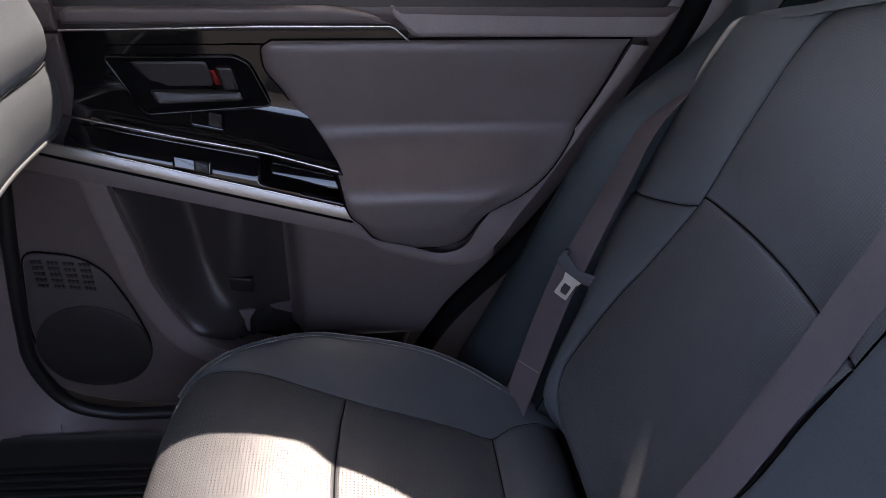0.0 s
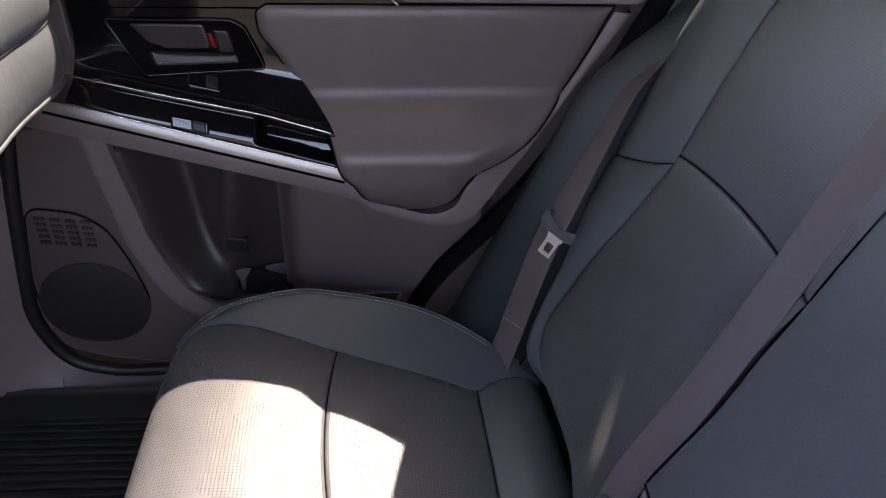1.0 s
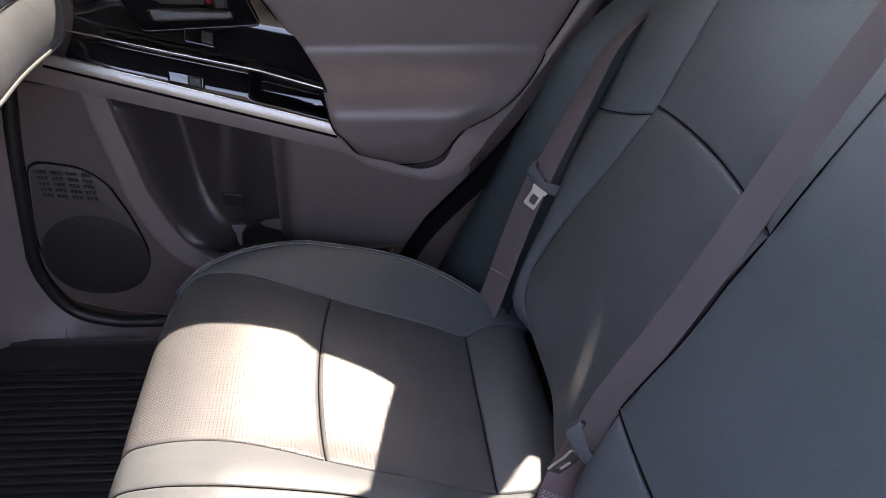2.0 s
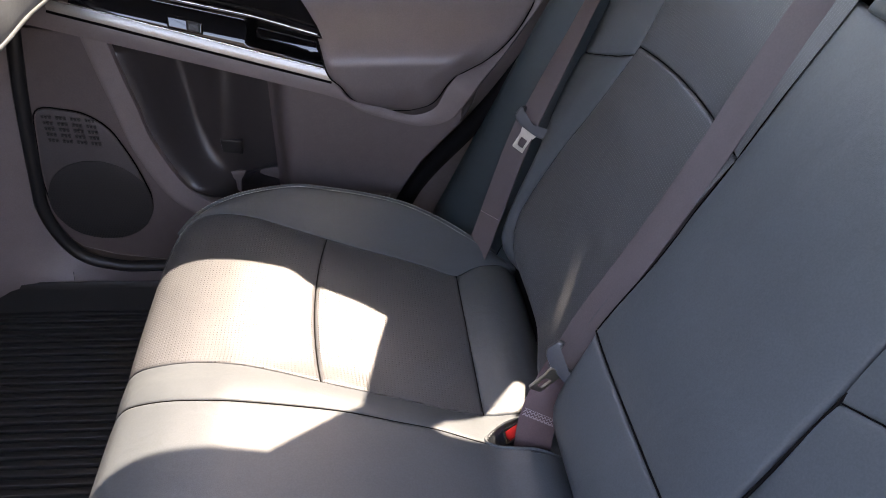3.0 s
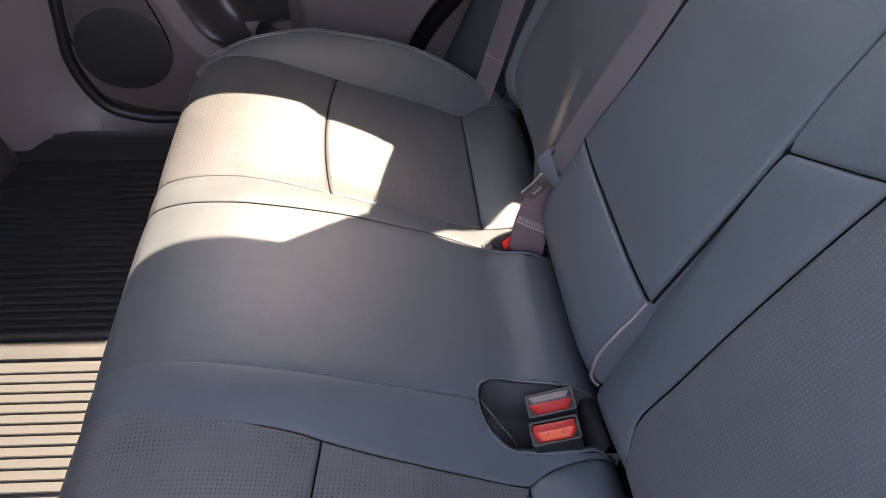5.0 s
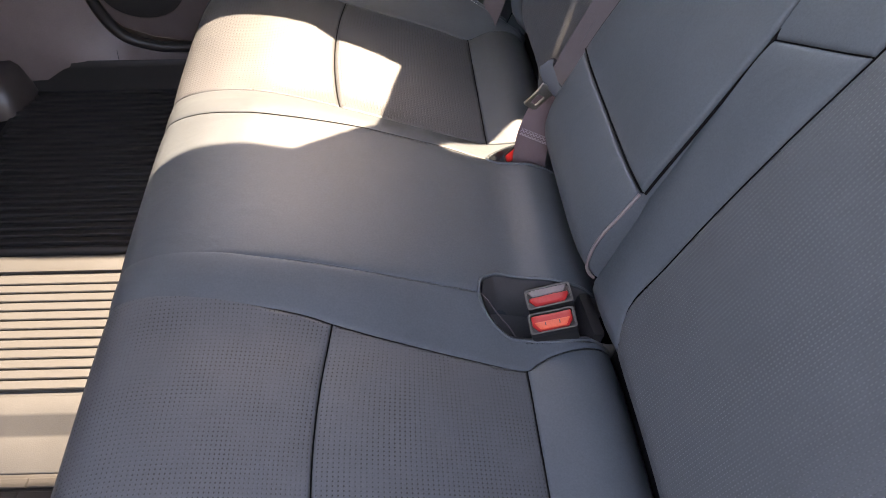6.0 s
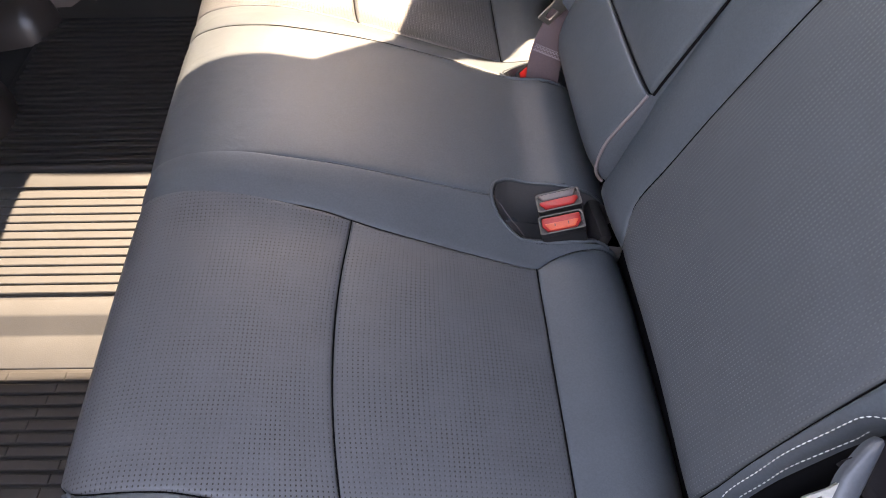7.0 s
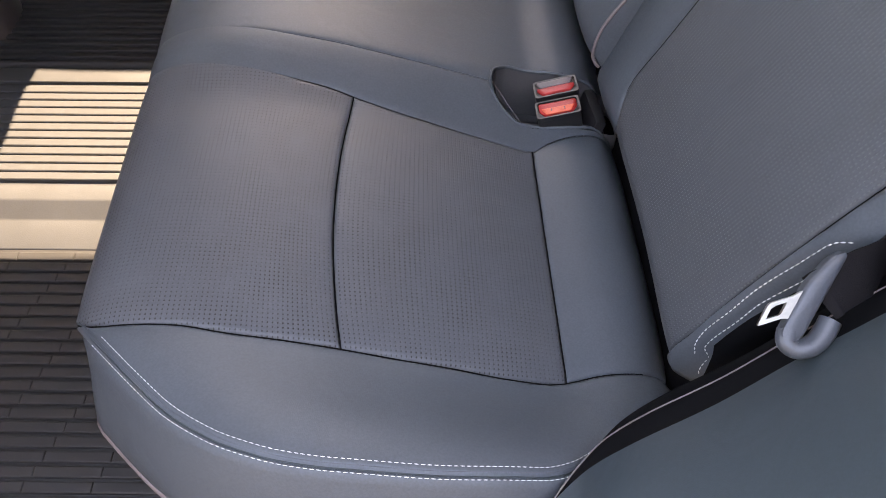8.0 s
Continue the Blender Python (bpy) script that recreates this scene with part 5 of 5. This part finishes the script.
for row in range(3):
    for k in range(16):
        u = -0.021 + 0.042 * k / 15
        base = lp[13 + row].lerp(lp[14 + row], 0.2) + LP_ACROSS * u
        along = (lp[14] - lp[13]).normalized()
        face = along.cross(LP_ACROSS).normalized()
        if face.y > 0:
            face = -face
        turn = Matrix((LP_ACROSS, along, face)).transposed().to_4x4()
        turn.translation = base + face * 0.0024
        if row < 2:
            box_bm(bm, turn @ pose(0, 0.0035, 0, 0, 0, 52 if k % 2 else -52), (0.0056, 0.0011, 0.0009))
        if row != 1:
            box_bm(bm, turn @ pose(0, 0.0, 0, 0, 0, 0), (0.0018, 0.0011, 0.0009))
tagged(bm_ob("stitch_pattern", bm, WEB_THREAD, mid_belt, flat=True), kind="stuff")
bm = bmesh.new()
for k in range(14):
    u = -0.022 + 0.044 * k / 13
    a, b = fb[9], fb[10]
    across = Vector((0.55, -0.85, 0.0))
    d = (b - a).normalized()
    across = (across - d * across.dot(d)).normalized()
    face = d.cross(across).normalized()
    if face.y > 0:
        face = -face
    turn = Matrix((across, d, face)).transposed().to_4x4()
    turn.translation = a + across * u + face * 0.0018
    box_bm(bm, turn, (0.0022, 0.0009, 0.0008))
tagged(bm_ob("stitch_line", bm, WEB_THREAD, far_belt, flat=True), kind="stuff")


def buckle(m, label, parent_name="seat_belt_buckle", group="seat belt buckles", back=-0.0128, face=False):
    """A buckle: dark housing with a rim and a red push button. Local z is its top."""
    ob = thing(parent_name, label, "seat belt buckle", group)
    ob.matrix_world = m
    block("housing", pose(0, 0, -0.03), (0.060, 0.033, 0.062), 0.006, SEAL, ob)
    bm = bmesh.new()
    a = rounded([(-0.030, -0.0165), (0.030, -0.0165), (0.030, 0.0165), (-0.030, 0.0165)], 0.005, 3)
    b = rounded([(-0.0275, -0.0138), (0.0275, -0.0138), (0.0275, 0.0138), (-0.0275, 0.0138)], 0.005, 3)
    rr = [[bm.verts.new((q.x, q.y, h)) for q in r] for r, h in ((a, -0.004), (a, 0.003), (b, 0.003), (b, -0.003))]
    for r0, r1 in zip(rr, rr[1:]):
        n = len(r0)
        for i in range(n):
            bm.faces.new((r0[i], r0[(i + 1) % n], r1[(i + 1) % n], r1[i]))
    bm_ob("rim", bm, SEAL, ob)
    plate("push_button", rounded([(-0.0262, back), (0.0262, back), (0.0262, 0.003), (0.019, 0.0128), (-0.019, 0.0128), (-0.0262, 0.003)], 0.003, 3),
          lambda u, v, h: Vector((u, v, h + 0.0002)), 0.006, 0.003, RED, ob, "red push button")
    if back > -0.01:
        plate("slot_face", rounded([(-0.0262, -0.0125), (0.0262, -0.0125), (0.021, back - 0.001), (-0.021, back - 0.001)], 0.002, 3),
              lambda u, v, h: Vector((u, v, h + 0.0010 + (back - v) * 0.25)), 0.005, 0.0015, PLASTIC_GREY, ob, "grey sloping face over the tongue slot")
    elif face:
        plate("button_face", rounded([(-0.0235, -0.001), (0.0235, -0.001), (0.0165, 0.0112), (-0.0165, 0.0112)], 0.002, 3),
              lambda u, v, h: Vector((u, v, h + 0.0030)), 0.001, 0.0006, BUTTON_LIT, ob, "lower half of the button, orange-red for the light on it")
        for u in (-0.009, 0.009):
            block("mark", pose(u, 0.004, 0.0040), (0.0012, 0.0045, 0.0006), 0.0, PLASTIC_DARK, ob)
    return ob


top = Vector((-0.22, -0.12, 0.95))
buckle(frame_from((0.383, -0.1345, 0.240), (0.03, -1, 0.0), top), "dark grey seat belt buckle with red button in the seat pocket", back=-0.003)
buckle(frame_from((0.382, -0.1715, 0.236), (0.01, -1, 0.0), top), "dark seat belt buckle with red button in the pocket, lower half painted lit", face=True)
buckle(frame_from((0.382, 0.176, 0.222), (0.1, -1, -0.25), (-0.78, -0.3, 0.55)) @ Matrix.Scale(0.66, 4), "dark seat belt buckle with red button holding the centre belt")
cover = block("buckle_cover", pose(0.432, -0.150, 0.180, 0, 12, 6), (0.018, 0.070, 0.08), 0.006, PLASTIC_DARK)
tagged(cover, "black plastic strip behind the buckles in the pocket", "car trim")

near_belt = thing("seat_belt", "seat belt darkened for shade, with grey latch tongue beside the stitched backrest", "seat belt", "seat belts")
nb = catmull([(0.4852, -0.6229, 0.4648), (0.4943, -0.6196, 0.4715), (0.5239, -0.6073, 0.4782), (0.5798, -0.5834, 0.4809), (0.60, -0.73, 0.70)], 6)
strap("webbing", nb, Vector((-0.2397, -0.7591, -0.6053)), 0.038, 0.0016, WEB_SHADE, near_belt, "webbing darkened for shade")
NEAR_TONGUE = Matrix((Vector((0.488, 0.694, 0.516)) * 0.92, Vector((-0.959, -0.205, -0.176)) * 0.80, Vector((-0.0235, -0.586, 0.81)) * 0.9)).transposed().to_4x4()
NEAR_TONGUE.translation = (0.477, -0.626, 0.469)
tongue(near_belt, NEAR_TONGUE, foot=True)

# ---------------------------------------------------------------- front seat, seen from behind


def front_seat():
    ob = thing("front_seat", "front passenger seat with sunlit leather back over a dark shell", "car seat")
    rows = []
    rear_of = curve_table([0.359, 0.556, 0.654, 0.674, 0.683, 0.703, 0.73, 0.757, 0.774, 0.79, 0.812, 0.85, 1.013], [-0.646, -0.504, -0.417, -0.379, -0.295, -0.288, -0.285, -0.288, -0.294, -0.288, -0.286, -0.295, -0.341])
    heights = [0.360 + 0.0180 * k for k in range(18)] + [0.683 + 0.00823 * k for k in range(41)]
    for z in heights:
        row = []
        for t in np.linspace(0, math.pi, 41):
            k = math.cos(t)
            hollow = 0.020 * (1 - min(1.0, (k / 0.73) ** 2)) ** 1.5
            row.append(Vector((rear_of(z) + 0.029 - hollow - 0.16 * (1 - (1 - abs(k) ** 3) ** (1 / 3)), 0.605 + 0.24 * k, z)))
        rows.append(row)
    w, low_cut, cut = 41, 18, 30
    mesh_ob("back_shell", [p + Vector((-0.008 if k == low_cut else -0.004, 0, 0)) for k, r in enumerate(rows[:low_cut + 1]) for p in r], grid_faces(low_cut + 1, w, True), PLASTIC_DARK, ob, "black plastic lower shell")
    mesh_ob("back_panel", [p for r in rows[low_cut:cut] for p in r], grid_faces(cut - low_cut, w, True), LEATHER, ob)
    upper_rows = [[p + Vector((0.002 if k else -0.001, 0, 0)) for p in r] for k, r in enumerate(rows[cut - 1:])]
    mesh_ob("upper_panel", [p for r in upper_rows for p in r], grid_faces(len(upper_rows), w, True), LEATHER, ob)
    verts = []
    for r in rows:
        p = r[0]
        q = r[-1]
        for k in range(9):
            t = k / 8
            v = p.lerp(q, t)
            v.x -= 0.02 + 0.05 * math.sin(t * math.pi) ** 0.6
            verts.append(v)
    mesh_ob("front_cushion", verts, grid_faces(len(rows), 9), LEATHER, ob)
    tube("panel_seam", [q + Vector((0.001, 0.0, 0.0)) for q in rows[cut - 1]], 0.0014, SEAL, ob)
    tube("lower_piping", [q + Vector((0.001, 0.0, 0.0)) for q in rows[low_cut]], 0.0035, LEATHER, ob)
    block("seat_cushion", pose(-0.86, 0.40, 0.32, 0, 8, 0), (0.46, 0.46, 0.16), 0.05, LEATHER, ob)
    block("seat_base", pose(-0.90, 0.36, 0.155), (0.30, 0.40, 0.33), 0.02, BLACK, ob)
    return ob


front_seat()

# covers over the front seat mountings


def lofted(name, low, high, z0, z1, material, label, category):
    """A moulded cover: a rounded foot outline drawn up to a smaller rounded top."""
    low, high = rounded(low, 0.03, 5), rounded(high, 0.025, 5)
    rings = [(0.0, z0), (0.15, z0 + 0.35 * (z1 - z0)), (0.55, z0 + 0.85 * (z1 - z0)), (1.0, z1)]
    verts, n = [], len(low)
    for t, z in rings:
        verts += [(low[k].x + (high[k].x - low[k].x) * t, low[k].y + (high[k].y - low[k].y) * t, z) for k in range(n)]
    faces = [(r * n + k, r * n + (k + 1) % n, (r + 1) * n + (k + 1) % n, (r + 1) * n + k) for r in range(len(rings) - 1) for k in range(n)]
    faces.append(tuple(3 * n + k for k in range(n)))
    return tagged(mesh_ob(name, verts, faces, material), label, category)


lofted("seat_mount_cover", [(-0.62, 0.735), (-0.65, 0.655), (-0.74, 0.63), (-0.98, 0.63), (-0.98, 0.79), (-0.66, 0.79)],
       [(-0.655, 0.745), (-0.70, 0.70), (-0.78, 0.70), (-0.98, 0.70), (-0.98, 0.78), (-0.68, 0.785)], -0.004, 0.085, HOLLOW, "black plastic cover over the outer seat mounting", "car trim")
lofted("seat_mount_cover", [(-0.62, 0.40), (-0.625, 0.31), (-0.68, 0.26), (-0.95, 0.25), (-0.95, 0.48), (-0.66, 0.48)],
       [(-0.625, 0.39), (-0.63, 0.32), (-0.69, 0.28), (-0.95, 0.28), (-0.95, 0.45), (-0.68, 0.45)], -0.004, 0.085, HOLLOW, "dark grey plastic cover over the inner seat mounting", "car trim")

# ---------------------------------------------------------------- body shell round the cabin


def slab_with_holes(name, outline, holes, place, thick, material, parent):
    """A flat slab with openings cut right through it."""
    bm = bmesh.new()
    edges = []
    for loop in (outline, *holes):
        vs = [bm.verts.new((a, b, 0)) for a, b in loop]
        edges += [bm.edges.new((vs[k - 1], vs[k])) for k in range(len(vs))]
    bmesh.ops.triangle_fill(bm, use_beauty=True, edges=edges)
    ext = bmesh.ops.extrude_face_region(bm, geom=list(bm.faces))
    for v in ext["geom"]:
        if isinstance(v, bmesh.types.BMVert):
            v.co.z = thick
    for v in bm.verts:
        v.co = place(v.co.x, v.co.y, v.co.z)
    return bm_ob(name, bm, material, parent, flat=True)


side = thing("wall_east", "far body side of the car with its window and slits cut for sun patches", "car body", kind="structure")
block("lower_side", Matrix.Translation((0, 0.945, 0.24)), (3.2, 0.04, 1.10), 0.005, PLASTIC_GREY, side)


def tumble(a, b, h):
    """The upper body side leans inwards towards the roof; b is the height."""
    return Vector((a, 0.90 - (b - 0.80) * 0.377 + h, b))


# outline worked back from the sun patch; its front steps shape the mat's sun
WINDOW = [(-0.36, 0.900), (-0.12, 0.922), (0.050, 0.930), (0.058, 0.829), (0.145, 0.832), (0.185, 0.835), (0.227, 0.839), (0.274, 0.851), (0.308, 0.868), (0.350, 0.877),
          (0.413, 0.890), (0.463, 0.905), (0.470, 0.979), (0.484, 1.073), (0.491, 1.129), (0.467, 1.154), (0.435, 1.194), (0.403, 1.233), (0.350, 1.237),
          (0.224, 1.242), (0.205, 1.245), (0.197, 1.312), (-0.36, 1.310)]
# added slits, no windows: each lets one sliver of sun onto the seat
SUN_SLIT = [(0.717, 0.910), (0.727, 0.933), (0.738, 0.962), (0.746, 0.985), (0.754, 1.006), (0.745, 0.998), (0.731, 0.967), (0.721, 0.940), (0.715, 0.918)]
SUN_SLIT_TOP = [(0.7505, 1.053), (0.745, 1.042), (0.739, 1.024), (0.735, 1.028), (0.736, 1.046), (0.741, 1.069), (0.748, 1.084), (0.7505, 1.071), (0.7515, 1.060)]
SUN_SLIT_FRONT = [(0.595, 1.131), (0.614, 1.104), (0.635, 1.089), (0.668, 1.055), (0.688, 1.017), (0.705, 0.997), (0.722, 1.000), (0.727, 1.018), (0.728, 1.040), (0.715, 1.060),
                 (0.722, 1.090), (0.70, 1.125), (0.66, 1.139), (0.62, 1.142)]
slab_with_holes("upper_side", [(-1.6, 0.795), (1.6, 0.795), (1.6, 1.345), (-1.6, 1.345)], [WINDOW, SUN_SLIT, SUN_SLIT_TOP, SUN_SLIT_FRONT], tumble, 0.006, PLASTIC_GREY, side)


def tinted_glass():
    """Thin tinted glass: a coloured see-through sheet with a mirror gloss that grows at flat angles."""
    m = bpy.data.materials.new("tinted glass")
    m.use_nodes = True
    t = m.node_tree
    t.nodes.remove(t.nodes["Principled BSDF"])
    clear = t.nodes.new("ShaderNodeBsdfTransparent")
    clear.inputs["Color"].default_value = (0.85, 0.86, 0.855, 1)
    gloss = t.nodes.new("ShaderNodeBsdfGlossy")
    gloss.inputs["Roughness"].default_value = 0.02
    edge = t.nodes.new("ShaderNodeFresnel")
    edge.inputs["IOR"].default_value = 1.5
    mix = t.nodes.new("ShaderNodeMixShader")
    t.links.new(edge.outputs[0], mix.inputs[0])
    t.links.new(clear.outputs[0], mix.inputs[1])
    t.links.new(gloss.outputs[0], mix.inputs[2])
    t.links.new(mix.outputs[0], t.nodes["Material Output"].inputs["Surface"])
    return m


# unseen pane, added to dim the far skylight; the sun passes it unshaded
glass = slab_with_holes("window_1", [(-0.40, 0.81), (0.80, 0.81), (0.80, 1.335), (-0.40, 1.335)], [], lambda a, b, h: tumble(a, b, h + 0.008), 0.003, tinted_glass(), None)
glass.visible_shadow = False
tagged(glass, "unseen tinted glass over the far windows, added to dim the sky", "window", kind="structure")
roof = block("ceiling", Matrix.Translation((0.0, 0.04, 1.345)), (3.2, 1.32, 0.05), 0.01, LINING)
tagged(roof, "unseen roof lining, kept dark to cut bounced light", "ceiling", kind="structure")
near_side = thing("wall_west", "near body side of the car round the open rear door", "car body", kind="structure")
block("front_side", Matrix.Translation((-1.04, -0.945, 0.24)), (1.12, 0.04, 1.10), 0.005, PLASTIC_GREY, near_side)
block("rear_side", Matrix.Translation((1.13, -0.945, 0.24)), (0.94, 0.04, 1.10), 0.005, PLASTIC_GREY, near_side)


def tumble_near(a, b, h):
    return Vector((a, -0.90 + (b - 0.80) * 0.377 - h, b))


# out of view; front window left closed to keep sky light out
slab_with_holes("upper_front", [(-1.6, 0.795), (-0.48, 0.795), (-0.48, 1.345), (-1.6, 1.345)], [], tumble_near, 0.03, PLASTIC_GREY, near_side)
slab_with_holes("upper_rear", [(0.66, 0.795), (1.6, 0.795), (1.6, 1.345), (0.66, 1.345)], [], tumble_near, 0.03, PLASTIC_GREY, near_side)
rear_wall = block("wall_south", Matrix.Translation((1.60, 0.0, 0.5)), (0.04, 1.84, 1.7), 0.01, PLASTIC)
tagged(rear_wall, "plain rear end of the car body", "car body", kind="structure")
# unseen wall standing in for dash and front seats, cuts light from ahead
front_wall = block("wall_north", Matrix.Translation((-1.20, 0.0, 0.34)), (0.04, 1.80, 1.28), 0.01, PLASTIC)
tagged(front_wall, "unseen plain wall added across the cabin front to cut light", "car body", kind="structure")
boot = block("boot_floor", Matrix.Translation((1.15, 0, 0.28)), (0.9, 1.7, 0.05), 0.01, CARPET)
tagged(boot, "dark carpeted boot floor behind the seat", "floor", kind="structure")
near_sill = block("near_sill", Matrix.Translation((0.0, -0.90, -0.08)), (2.8, 0.14, 0.30), 0.03, PLASTIC)
tagged(near_sill, "black plastic door sill at the open side", "car trim", kind="structure")

# added out of view: blocks low sky and ground light at the open door
outside = block("wall_outside", Matrix.Translation((0, -1.95, 0.45)), (7.0, 0.2, 1.75), 0.02, ASPHALT)
tagged(outside, "unseen dark wall added beside the car to block low skylight", "wall", kind="structure")
bm = bmesh.new()
bmesh.ops.create_grid(bm, x_segments=8, y_segments=8, size=400, matrix=Matrix.Translation((0, 0, -0.42)))
tagged(bm_ob("ground", bm, ASPHALT, flat=True), "grey asphalt ground outside the car", "ground", kind="structure")


# ---------------------------------------------------------------- the rear seat as one thing: cushion, backrests and armrest are its parts
rear_seat = thing("rear_seat", "dark blue-grey leather rear bench seat with perforated inserts and pale stitching", "car seat")


def nest(holder, main, name, label):
    """The holder's main mesh becomes a part of the seat, its other meshes the pieces of that part."""
    kids = list(holder.children)
    head = next(k for k in kids if k.name.split(".")[0] == main)
    head.parent = rear_seat
    head.name = name
    head["label"] = label
    for k in kids:
        if k is not head:
            k.parent = head
    bpy.data.objects.remove(holder)


nest(bench, "centre_panel", "cushion", "plain leather centre of the cushion")
nest(back_far, "lower_insert", "backrest", "perforated leather backrest beside the far door")
nest(back_near, "insert", "backrest", "perforated leather backrest with pale stitching")
nest(arm, "face_panel", "centre_armrest", "folded-up leather centre armrest")
nest(upper, "face_panel", "upper_centre_panel", "leather panel above the armrest")
